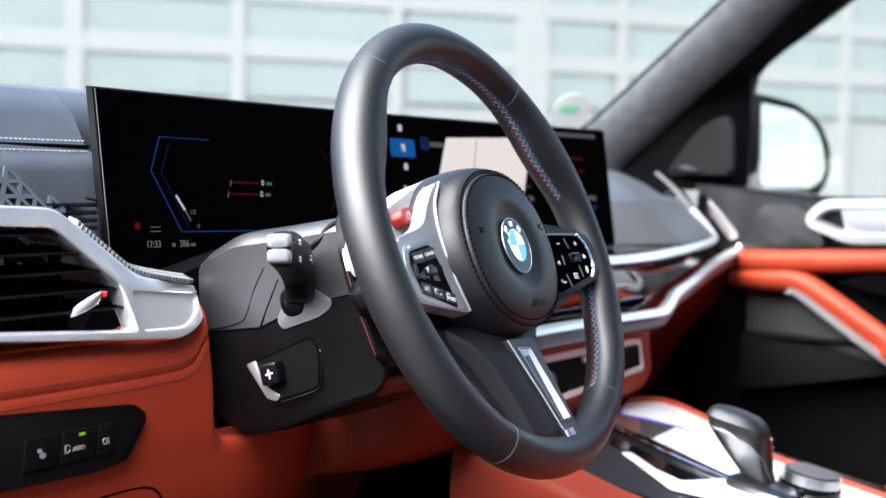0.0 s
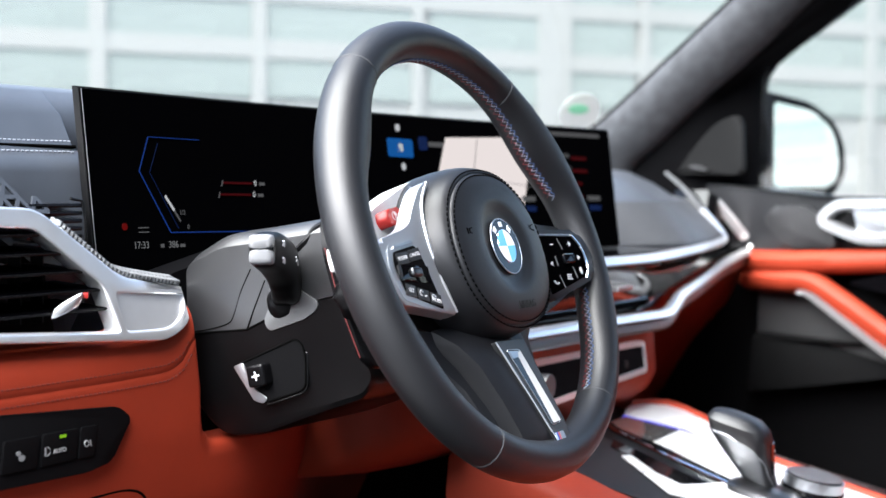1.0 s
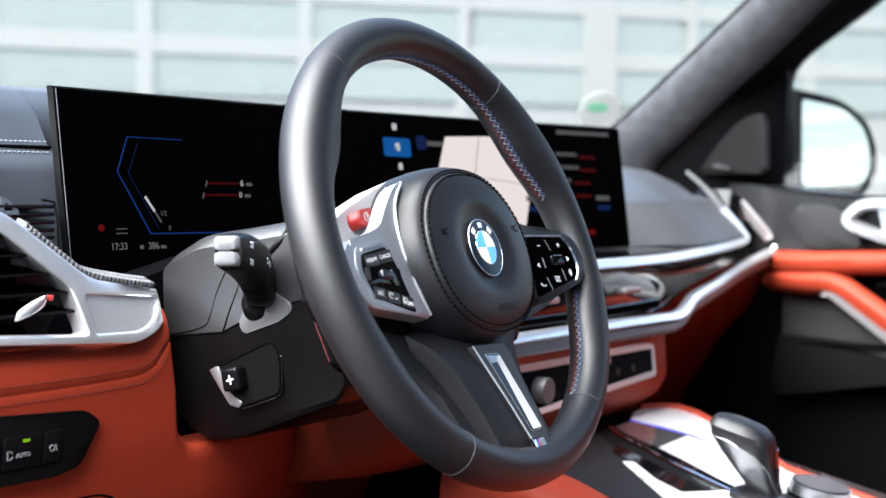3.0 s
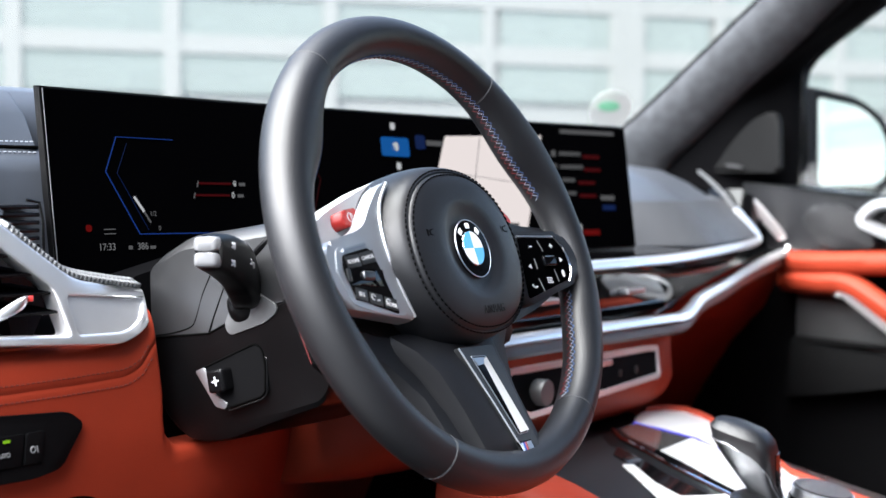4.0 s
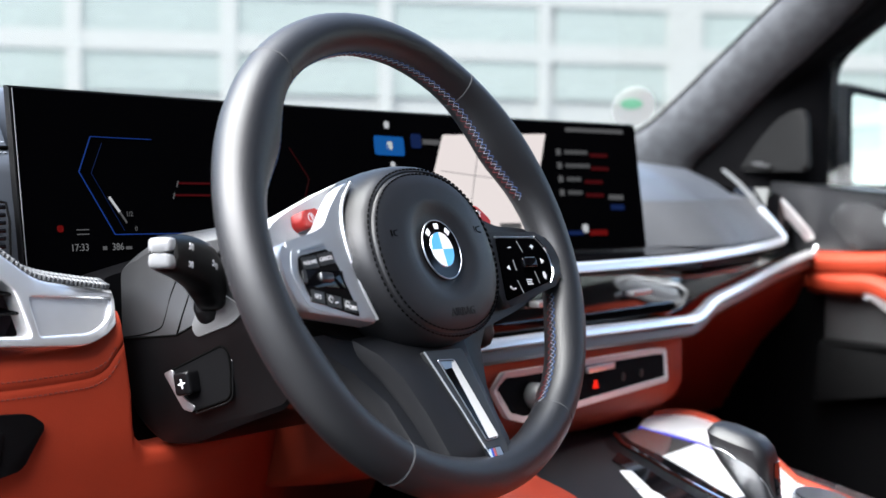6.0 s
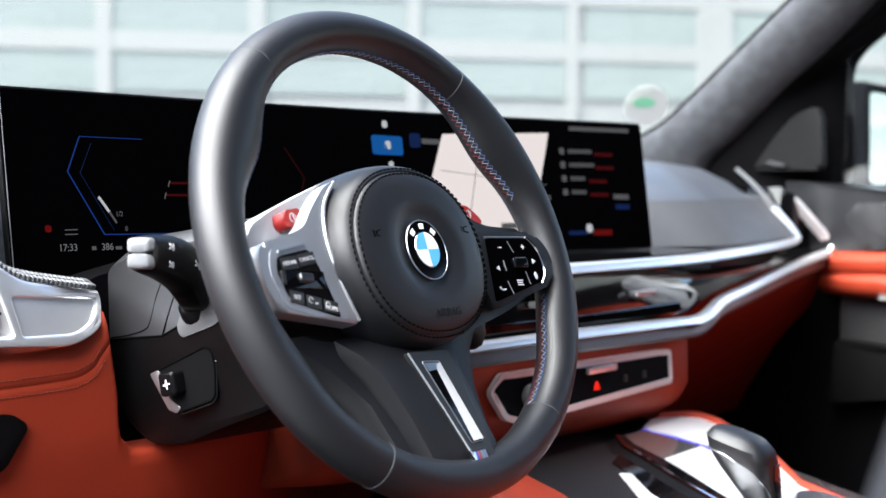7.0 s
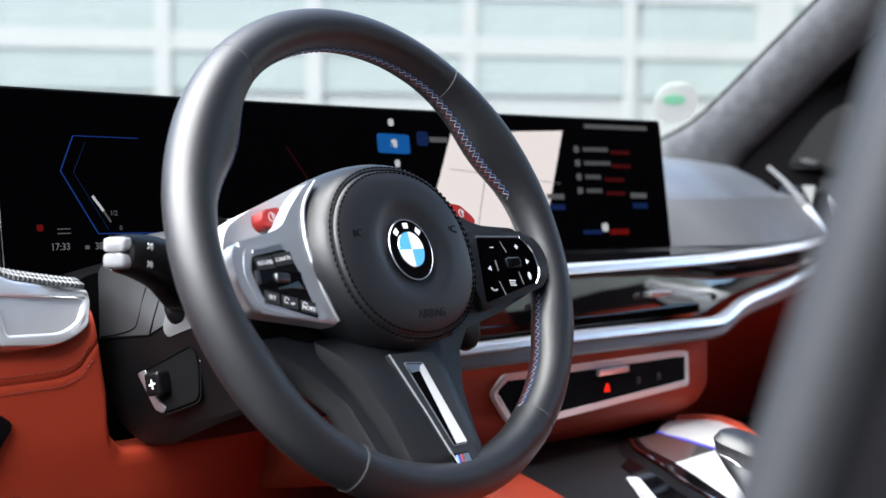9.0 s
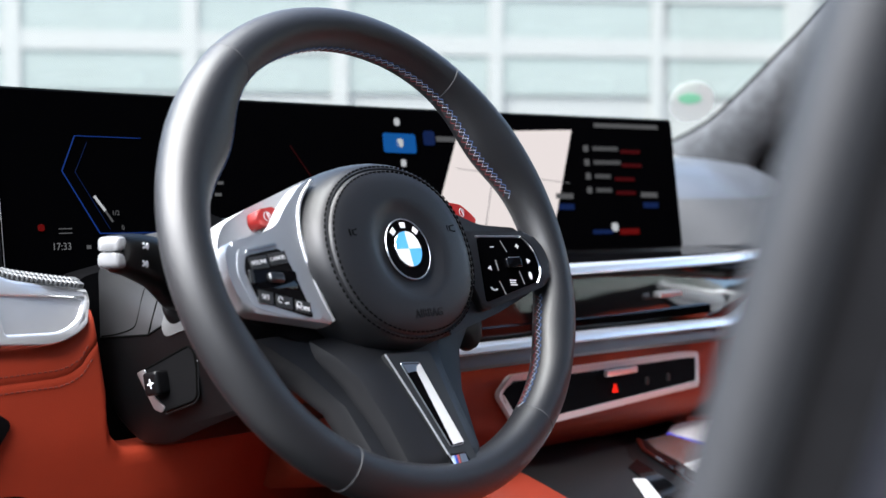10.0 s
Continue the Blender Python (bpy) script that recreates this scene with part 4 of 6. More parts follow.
def disp_sheet(x0, x1, z0a, z0b, z1a, z1b, d0, d1, n=24):
    """A slab along the display; bottom and top heights at both ends, d0 and d1: depths."""
    rings = []
    for i in range(n + 1):
        u = i / n
        x = x0 + (x1 - x0) * u
        lo, hi = z0a + (z0b - z0a) * u, z1a + (z1b - z1a) * u
        rings.append([disp(x, lo, d0), disp(x, hi, d0), disp(x, hi, d1), disp(x, lo, d1)])
    return loft(rings)


part("glass_panel", disp_sheet(-0.150, 0.648, 1.056, 1.056, 1.2005, 1.1915, -0.0025, 0.0), screen_black, display, "black glass")
part("frame", disp_sheet(-0.1525, 0.650, 1.053, 1.053, 1.2025, 1.1935, -0.0060, -0.0025), column_black, display, "dark frame")
part("edge", loft([[disp(-0.1528 + a, z, b) for a, b in ((0, -0.005), (0.0, 0.0006), (0.0012, 0.0006), (0.0012, -0.005))] for z in (1.053, 1.10, 1.15, 1.2015)]), column_black, display, "dark side edge")


part("edge_line", tube([disp(-0.1500, z, 0.0009) for z in (1.055, 1.10, 1.15, 1.2005)], 0.00045, 6), trim_grey, display, "thin pale edge line")


def ui(name, pts, mat, lift=0.0006, label=""):
    bm = bmesh.new()
    vs = [bm.verts.new(disp(x, z, lift)) for x, z in pts]
    back = [bm.verts.new(disp(x, z, lift - 0.0004)) for x, z in pts]
    bm.faces.new(vs)
    bm.faces.new(back[::-1])
    for i in range(len(vs)):
        bm.faces.new((vs[i], back[i], back[(i + 1) % len(vs)], vs[(i + 1) % len(vs)]))
    return part(name, bm, mat, display, label)


def ui_line(name, a, b, w, mat):
    a, b = Vector(a), Vector(b)
    d = (b - a).normalized()
    s = Vector((-d.y, d.x)) * w / 2
    return ui(name, [tuple(a - s), tuple(b - s), tuple(b + s), tuple(a + s)], mat)


def ui_text(text, x, z, size, mat):
    m = Matrix.Translation(disp(x, z, 0.0008)) @ Matrix(((0.985, 0, -0.17), (-0.06, 0.12, -0.99), (0.0, 0.99, 0.12))).to_4x4()
    return part("lettering", lettering(text, size, m, 0.0001), mat, display)


for a, b, w in (((-0.016, 1.164), (-0.079, 1.165), 0.0006), ((-0.079, 1.165), (-0.093, 1.137), 0.0009), ((-0.093, 1.137), (-0.062, 1.087), 0.0009), ((-0.062, 1.087), (0.090, 1.085), 0.0008), ((-0.068, 1.160), (-0.081, 1.136), 0.0003), ((-0.081, 1.136), (-0.052, 1.090), 0.0003)):
    ui_line("gauge_outline", a, b, w, ui_blue if w > 0.0005 else ui_dim_blue)
ui_line("fuel_gauge", (-0.065, 1.117), (-0.0555, 1.105), 0.0022, ui_white)
ui_line("fuel_gauge", (-0.0555, 1.105), (-0.049, 1.096), 0.0016, ui_grey)
ui_text("1/2", -0.046, 1.103, 0.0058, ui_grey)
ui_text("0", -0.040, 1.091, 0.0055, ui_grey)
for z, x0, x1 in ((1.128, 0.010, 0.050), (1.118, 0.005, 0.047)):
    ui_line("trip_bar", (x0, z), (x1, z - 0.0005), 0.0018, ui_dim_red)
    ui_line("trip_mark", (x0 - 0.002, z - 0.003), (x0, z + 0.002), 0.0010, ui_grey)
    ui_text("0", x1 + 0.004, z - 0.0005, 0.0070, ui_white)
    ui_line("trip_unit", (x1 + 0.010, z - 0.001), (x1 + 0.017, z - 0.001), 0.0028, ui_grey)
ui("warning_lamp", rounded([(-0.1185, 1.0900), (-0.1125, 1.0900), (-0.1125, 1.0955), (-0.1185, 1.0955)], 0.0025, 3), ui_red)
ui_line("status_bar", (-0.100, 1.0915), (-0.088, 1.0915), 0.0008, ui_grey)
ui_line("status_bar", (-0.100, 1.0880), (-0.088, 1.0880), 0.0008, ui_grey)
ui_text("17:33", -0.0985, 1.0775, 0.0080, ui_mid)
ui_text("386", -0.0605, 1.0770, 0.0080, ui_mid)
ui_line("range_mark", (-0.0755, 1.0765), (-0.0715, 1.0765), 0.0030, ui_grey)
ui_line("unit_mark", (-0.052, 1.076), (-0.046, 1.076), 0.0025, ui_grey)
ui_line("gauge_outline", (0.142, 1.160), (0.163, 1.132), 0.0010, ui_faint_red)
ui_line("gauge_outline", (0.163, 1.132), (0.150, 1.100), 0.0010, ui_faint_red)

sheet = []
for k in range(13):
    lo_x, hi_x = 0.300 + 0.162 * k / 12, 0.347 + 0.153 * k / 12
    sheet.append([disp(lo_x, 1.074, 0.0006), disp(hi_x, 1.176 + 0.004 * k / 12, 0.0006), disp(hi_x, 1.176 + 0.004 * k / 12, 0.0002), disp(lo_x, 1.074, 0.0002)])
part("map", loft(sheet), ui_map, display, "pale map area")
for a, b in (((0.34, 1.14), (0.49, 1.125)), ((0.40, 1.175), (0.37, 1.08))):
    ui_line("map_road", a, b, 0.0006, ui_mid).location.y = -0.0006
tile = ui("menu_tile", rounded([(0.252, 1.155), (0.292, 1.154), (0.292, 1.1725), (0.252, 1.1735)], 0.003, 3), ui_tile, label="blue menu tile")
ui("menu_icon", rounded([(0.268, 1.160), (0.276, 1.160), (0.276, 1.168), (0.268, 1.168)], 0.002, 3), ui_white, 0.001)
for x, z, w in ((0.271, 1.184, 0.009), (0.275, 1.145, 0.008), (0.271, 1.122, 0.008), (0.271, 1.099, 0.008)):
    ui("menu_icon", rounded([(x - w * 0.38, z - 0.0036), (x + w * 0.38, z - 0.0036), (x + w * 0.38, z + 0.0036), (x - w * 0.38, z + 0.0036)], 0.003, 3), ui_white)
ui("menu_tile", rounded([(0.302, 1.162), (0.316, 1.162), (0.316, 1.176), (0.302, 1.176)], 0.003, 3), ui_dim_blue)
ui_line("menu_bar", (0.318, 1.1685), (0.342, 1.168), 0.005, ui_grey)
for k, w in enumerate((0.036, 0.038, 0.022, 0.022)):
    z = 1.161 - 0.0145 * k
    ui("list_icon", rounded([(0.514, z - 0.0035), (0.521, z - 0.0035), (0.521, z + 0.0035), (0.514, z + 0.0035)], 0.002, 3), ui_grey)
    ui_line("list_bar", (0.527, z), (0.527 + w, z - 0.0003), 0.0045, ui_list)
    ui_line("list_bar", (0.567 - (0.012 if k > 1 else 0), z - 0.003), (0.595 - (0.012 if k > 1 else 0), z - 0.0035), 0.004, ui_dim_red)
ui_line("status_bar", (0.532, 1.1855), (0.625, 1.1845), 0.0045, ui_grey)
ui_line("status_bar", (0.578, 1.1850), (0.588, 1.1849), 0.0040, ui_dim_blue)
for x in (0.482, 0.603):
    ui_line("menu_bar", (x - 0.012, 1.112), (x + 0.012, 1.1115), 0.0055, ui_grey)
    ui_line("menu_bar", (x - 0.010, 1.101), (x + 0.012, 1.1005), 0.0060, ui_dim_blue)
ui_line("temperature_bar", (0.517, 1.074), (0.545, 1.0738), 0.0045, ui_dim_blue)
ui_line("temperature_bar", (0.555, 1.0735), (0.583, 1.0733), 0.0060, ui_red)
ui("menu_icon", rounded([(0.544, 1.074), (0.553, 1.074), (0.553, 1.083), (0.544, 1.083)], 0.003, 3), ui_white)
ui_line("map_scale", (0.418, 1.0835), (0.450, 1.0832), 0.0060, ui_grey).location.y = -0.0008

# ---- dashboard ----
dash = thing("dashboard", "black leather dashboard with red lower panels and silver trim", "dashboard", pose(0.35, 0.3, 0.9))


def dash_prof(x):
    """The upper dash in section: y, z from the lower edge up and over to the windscreen."""
    drv = [(0.262, 1.06), (0.267, 1.10), (0.274, 1.135), (0.285, 1.1525), (0.291, 1.1575), (0.302, 1.180), (0.325, 1.200), (0.38, 1.208), (0.60, 1.185), (0.78, 1.13)]
    mid = [(0.275, 1.0), (0.275, 1.03), (0.28, 1.06), (0.285, 1.10), (0.29, 1.12), (0.30, 1.14), (0.33, 1.15), (0.40, 1.155), (0.60, 1.15), (0.78, 1.13)]
    pas = [(0.0, 1.050), (0.018, 1.068), (0.036, 1.086), (0.052, 1.104), (0.062, 1.112), (0.09, 1.132), (0.14, 1.150), (0.22, 1.160), (0.46, 1.15), (0.64, 1.13)]
    hid = [(0.300, 1.0), (0.300, 1.05), (0.300, 1.10), (0.300, 1.15), (0.302, 1.163), (0.306, 1.182), (0.325, 1.200), (0.38, 1.208), (0.60, 1.185), (0.78, 1.13)]
    if x < -0.141:
        return drv
    drv = hid
    if x < 0.08:
        return drv
    if x < 0.16:
        t = (x - 0.08) / 0.08
        return [((1 - t) * a + t * c, (1 - t) * b + t * d) for (a, b), (c, d) in zip(drv, mid)]
    front = 0.148 + 0.2 * (x - 0.82) + 0.10 * max(0.0, min(1.0, (0.80 - x) / 0.14))
    ps = [(front + a, b) for a, b in pas]
    if x < 0.50:
        return mid
    if x < 0.60:
        t = (x - 0.50) / 0.10
        return [((1 - t) * a + t * c, (1 - t) * b + t * d) for (a, b), (c, d) in zip(mid, ps)]
    t = max(0.0, (x - 0.85) / 0.30)
    return [(a + 0.02 * t * (i > 3), b - 0.004 * t * (i > 4)) for i, (a, b) in enumerate(ps)]


xs = [-0.50, -0.35, -0.2, -0.160, -0.1440, -0.1425, -0.1415, -0.1405, -0.1395, -0.130, 0.0, 0.05, 0.08, 0.10, 0.12, 0.14, 0.16, 0.3, 0.5, 0.53, 0.56, 0.60, 0.62, 0.66, 0.7, 0.75, 0.8, 0.9, 1.0, 1.08, 1.12]
part("upper_pad", loft([[Vector((x, y, z)) for y, z in dash_prof(x) + [(0.78, 1.0), (0.40, 1.0)]] for x in xs]), dash_leather, dash, sharp=70)
for dz, dy in ((0.0036, -0.0005), (-0.0046, -0.0040)):
    part("pad_stitching", stitches([(-0.5, 0.2870 + dy, 1.1550 + dz), (-0.1425, 0.2870 + dy, 1.1560 + dz)], 0.0026, 0.0022, 0.0005), thread_white, dash, "pale double stitching")
part("pad_groove", tube([(-0.5, 0.2862, 1.1546), (-0.1425, 0.2862, 1.1553)], 0.0015, 6), thread_dark, dash)
part("dash_fascia", loft([[Vector((x, y, z)) for y, z in ((0.2612, 1.062), (0.2662, 1.10), (0.2732, 1.135), (0.2838, 1.1520), (0.290, 1.1510), (0.280, 1.10), (0.275, 1.062))] for x in (-0.5, -0.35, -0.2, -0.142)]), dash_leather, dash, "grey leather lower face of the dash", sharp=70)
# passenger trim face below the leather
rows = []
for x in [0.61, 0.66, 0.7, 0.75, 0.8, 0.9, 1.0, 1.06, 1.11]:
    f = 0.148 + 0.2 * (x - 0.82) + 0.10 * max(0.0, min(1.0, (0.80 - x) / 0.14))
    rows.append([Vector((x, f + a - 0.0025, b + 0.001)) for a, b in ((0.003, 1.052), (0.018, 1.068), (0.036, 1.086), (0.054, 1.1045), (0.062, 1.104), (0.04, 1.06))])
part("passenger_panel", loft(rows), dash_grey, dash, "dark grey woven dash panel")


def front(x):
    return float(np.interp(x, [-0.5, -0.1, 0.0, 0.2, 0.45, 0.66, 0.82, 1.12, 1.25], [0.19, 0.19, 0.15, 0.122, 0.108, 0.116, 0.148, 0.208, 0.216]))


# ledge under the display
part("ledge", loft([[Vector((x, front(x) + 0.012, 1.040)), Vector((x, front(x) + 0.012, 1.050)), Vector((x, 0.25, 1.056)), Vector((x, 0.25, 1.040))] for x in (0.10, 0.2, 0.3, 0.4, 0.5, 0.6, 0.66, 0.72, 0.78, 0.84)]), gloss_black, dash, "glossy black ledge under the display")

R8 = [(0.006, 0.007), (0.001, 0.0078), (-0.003, 0.005), (-0.0055, 0.001), (-0.0070, -0.004), (-0.005, -0.0072), (0.004, -0.0078)]
bar_profile = [(-a, b) for a, b in R8]
up_path = smooth_path([(0.06, 0.150, 1.046), (0.2, 0.122, 1.046), (0.4, 0.108, 1.0455), (0.6, 0.108, 1.0445), (0.8, 0.143, 1.044), (1.0, 0.184, 1.0455), (1.08, 0.202, 1.048), (1.104, 0.208, 1.050)], 5)
part("upper_trim", sweep(up_path, [(a, b * 0.66) for a, b in bar_profile]), silver, dash, "silver trim strip")
part("upper_trim", sweep(smooth_path([(1.104, 0.208, 1.050), (1.108, 0.217, 1.062), (1.106, 0.230, 1.079), (1.105, 0.240, 1.092)], 5), bar_profile, (1, 0, 0), scale=[0.95 - 0.3 * i / 15 for i in range(16)]), silver, dash, "silver trim strip")
part("trim_tail", sweep(smooth_path([(1.105, 0.240, 1.092), (1.104, 0.250, 1.105), (1.102, 0.268, 1.126), (1.100, 0.290, 1.146)], 5), bar_profile, (1, 0, 0), scale=[0.55 - 0.25 * i / 15 for i in range(16)]), trim_grey, dash, "slim grey end of the strip")
low_path = smooth_path([(0.06, 0.155, 0.975), (0.2, 0.118, 0.978), (0.4, 0.105, 0.979), (0.58, 0.104, 0.976), (0.645, 0.108, 0.975), (0.685, 0.114, 0.982), (0.735, 0.126, 0.990), (0.85, 0.148, 0.998), (1.05, 0.188, 1.012), (1.235, 0.212, 1.0255)], 6)
part("lower_trim", sweep(low_path, [(-a * 1.0, b * 0.62 + 0.003) for a, b in R8]), silver, dash, "silver trim strip")
# shading along the trim's lower half, put in as a darker strip
part("lower_trim_shade", sweep([p + Vector((0, 0.004, -0.0085)) for p in low_path], [(-a * 0.9, b * 1.0) for a, b in R8]), trim_grey, dash, "dark satin strip for the shaded lower half of the trim")

# gloss band with the centre vents
band = []
for x in [0.06, 0.15, 0.25, 0.35, 0.45, 0.55, 0.62, 0.66, 0.7, 0.75, 0.85, 0.95, 1.05, 1.15, 1.24]:
    f = front(x) + 0.014
    zb = float(np.interp(x, [0, 0.645, 0.735, 1.24], [0.978, 0.976, 0.992, 1.024]))
    zt = 1.044 if x < 1.13 else 1.04
    tip = float(np.interp(x, [0.55, 0.68, 1.1, 1.24], [0.0, 0.016, 0.018, 0.006]))
    band.append([Vector((x, f + 0.012, zb)), Vector((x, f, zb + 0.006)), Vector((x, f + 0.003 + 0.28 * tip, (zb + zt) / 2)), Vector((x, f + 0.010 + tip, zt)), Vector((x, f + 0.06, zt)), Vector((x, f + 0.06, zb))])
part("gloss_band", loft(band), piano_black, dash, "glossy black vent and control band")
# bright blocks put in as highlights on the glossy band
for x, w in ((0.36, 0.034), (0.545, 0.040)):
    part("vent_tab", box(w, 0.012, 0.006, pose(x, front(x) + 0.010, 1.012), 0.002), bright_trim, dash, "bright block painted in as a reflection")
part("control_strip", loft([[Vector((x, front(x) + 0.008, 0.987)), Vector((x, front(x) + 0.008, 0.996)), Vector((x, front(x) + 0.03, 0.998)), Vector((x, front(x) + 0.03, 0.987))] for x in (0.22, 0.35, 0.5, 0.63)]), gloss_black, dash)
# right-hand end vent
vent_r = thing("side_vent", "passenger side air vent with silver blade and round end", "air vent", pose(1.2, 0.22, 1.06))
part("blade", sweep(smooth_path([(1.165, 0.250, 1.107), (1.178, 0.240, 1.096), (1.205, 0.224, 1.066), (1.238, 0.212, 1.036)], 6), [(a * 1.25, b * 1.15) for a, b in bar_profile], (1, 0, 0)), rail_silver, vent_r)
ball = bmesh.new()
bmesh.ops.create_uvsphere(ball, u_segments=16, v_segments=10, radius=0.011)
ball.transform(pose(1.228, 0.208, 1.032) @ Matrix.Diagonal((1.5, 0.8, 0.85, 1)))
part("end_knob", ball, chrome, vent_r)
part("housing", prism([(1.10, 1.045), (1.24, 1.028), (1.165, 1.11), (1.125, 1.12)], 0.05, Matrix(((1, 0, 0, 0), (0, 0, 1, 0.236), (0, 1, 0, 0), (0, 0, 0, 1))), 0.003), gloss_black, vent_r)

# red lower dash
PANEL = [(0.62, 0.10), (0.72, 0.064), (0.80, 0.035), (0.822, 0.027), (0.843, 0.0195), (0.862, 0.0130), (0.880, 0.007), (0.892, 0.0046), (0.903, 0.0030), (0.911, 0.0016), (0.920, 0.0003), (0.930, -0.0012), (0.940, -0.0022), (0.950, -0.0028), (0.960, -0.0033), (0.970, -0.0037), (0.979, -0.0041), (0.9832, -0.0042), (0.9843, -0.0036), (0.9849, -0.0036), (0.9860, -0.0043), (0.990, -0.0045), (0.997, -0.0038), (1.002, -0.002), (1.007, 0.001), (1.012, 0.012)]
CORNER, FILLET, ROLL = (-0.081, 0.951), 0.026, 0.004


def rise(x):
    """How far the seam climbs beside the column."""
    return float(np.interp(x, [-0.2, -0.15, -0.14, -0.128, -0.116, -0.107], [0, 0.001, 0.003, 0.0075, 0.0185, 0.026]))


def tuck(x, z):
    """How far the panel's end draws in under the vent's wing."""
    return 0.0105 * float(np.interp(z, [0.965, 0.99, 1.02], [0, 0.45, 1.0])) * float(np.interp(x, [-0.17, -0.12], [0, 1]))


def panel_depth(x, z, y):
    """The red panel's face: leaning away to the right, rolled over where it meets the column."""
    u = min(max((x + 0.075) / 0.47, 0.0), 1.0)
    d = 0.13 * u * u * (3 - 2 * u)
    qx, qz = CORNER[0] - x, CORNER[1] - z
    s = math.hypot(max(qx, 0), max(qz, 0)) - FILLET
    t = min(max(ROLL - s, 0), ROLL)
    return 0.190 + d + y * (1 + 3 * d) + ROLL - math.sqrt(ROLL * ROLL - t * t)


def driver_panel():
    xs = [-0.55, -0.42, -0.36, -0.34, -0.32, -0.30, -0.275, -0.25, -0.225, -0.20, -0.17, -0.155, -0.145, -0.138, -0.132, -0.127, -0.123, -0.119, -0.1155, -0.1125, -0.110, -0.1085, -0.1075, -0.107, -0.105, -0.103, -0.1, -0.097, -0.093, -0.089, -0.085, -0.08, -0.074, -0.067, -0.06, -0.05, -0.04, -0.025, -0.01, 0.01, 0.03, 0.05, 0.07, 0.095, 0.12, 0.15, 0.18, 0.22, 0.26, 0.40]
    bm = bmesh.new()
    cols = []
    for x in xs:
        col = []
        for z0, y in PANEL:
            z = z0 + rise(x) * float(np.interp(z0, [0.945, 0.979], [0, 1]))
            px, pz = x, z
            qx, qz = x - CORNER[0], z - CORNER[1]
            out = False
            if qx > 0 and z > CORNER[1] - FILLET:
                pz, out = CORNER[1] - FILLET, True
            elif qx <= 0 and qz > 0 and x > -0.107:
                px, out = -0.107, True
            elif qx <= 0 and qz <= 0 and math.hypot(qx, qz) < FILLET:
                k = FILLET / max(math.hypot(qx, qz), 1e-5)
                px, pz, out = CORNER[0] + qx * k, CORNER[1] + qz * k, True
            yy = float(np.interp(pz - rise(px) * float(np.interp(pz, [0.945, 0.979], [0, 1])), [a for a, b in PANEL], [b for a, b in PANEL])) if out else y
            col.append((bm.verts.new((px - tuck(px, pz), panel_depth(px, pz, yy), pz)), out))
        cols.append(col)
    for a, b in zip(cols, cols[1:]):
        for k in range(len(PANEL) - 1):
            quad = (a[k], b[k], b[k + 1], a[k + 1])
            if not all(o for v, o in quad):
                bm.faces.new([v for v, o in quad])
    bmesh.ops.remove_doubles(bm, verts=bm.verts, dist=0.00002)
    bmesh.ops.delete(bm, geom=[v for v in bm.verts if not v.link_faces], context="VERTS")
    grown = bmesh.ops.extrude_face_region(bm, geom=bm.faces[:])
    for v in grown["geom"]:
        if isinstance(v, bmesh.types.BMVert):
            v.co.y += 0.05
    return bm


part("driver_panel", driver_panel(), red_leather, dash, "red leather panel running on under the column", sharp=70)
for dz in (0.0058, -0.0062):
    part("panel_stitching", stitches([Vector((x - tuck(x, 0.9845 + rise(x) + dz), panel_depth(x, 0.9845 + rise(x) + dz, -0.0044 if dz > 0 else -0.0041) - 0.0001, 0.9845 + rise(x) + dz)) for x in [-0.5 + 0.02 * k for k in range(17)] + [-0.17 + 0.003 * k for k in range(19)]], 0.0024, 0.0022, 0.00055), thread_rust, dash)
cen = []
for x, d in ((0.10, 0.05), (0.115, 0.02), (0.14, 0.006), (0.2, 0.0), (0.35, 0.0), (0.5, 0.0), (0.60, 0.0), (0.655, 0.003), (0.672, 0.012), (0.681, 0.03), (0.684, 0.06)):
    f = front(min(x, 0.62)) + d
    cen.append([Vector((x - 0.42 * max(0, 0.965 - z) * (x > 0.62), y, z)) for y, z in ((f + 0.020, 0.968), (f + 0.011, 0.962), (f + 0.005, 0.94), (f - 0.003, 0.91), (f + 0.003, 0.893), (f + 0.020, 0.878), (f + 0.06, 0.862), (f + 0.14, 0.85), (0.33, 0.85), (0.33, 0.968))])
part("centre_panel", loft(cen), red_leather, dash, "red leather centre panel", sharp=60)
pas = []
for x in (0.645, 0.72, 0.85, 1.0, 1.15, 1.26):
    f = front(x) + 0.016 + 0.075 * min(1.0, max(0.0, (1.18 - x) / 0.25))
    zt = float(np.interp(x, [0.645, 0.735, 1.24], [0.968, 0.982, 1.018]))
    pas.append([Vector((x, f, zt)), Vector((x, f + 0.003, zt - 0.03)), Vector((x, f + 0.02, zt - 0.07)), Vector((x, f + 0.07, zt - 0.13)), Vector((x, 0.38, 0.78)), Vector((x, 0.42, 0.78)), Vector((x, 0.42, zt))])
part("passenger_lower_panel", loft(pas), red_leather, dash, "red leather glovebox panel", sharp=60)

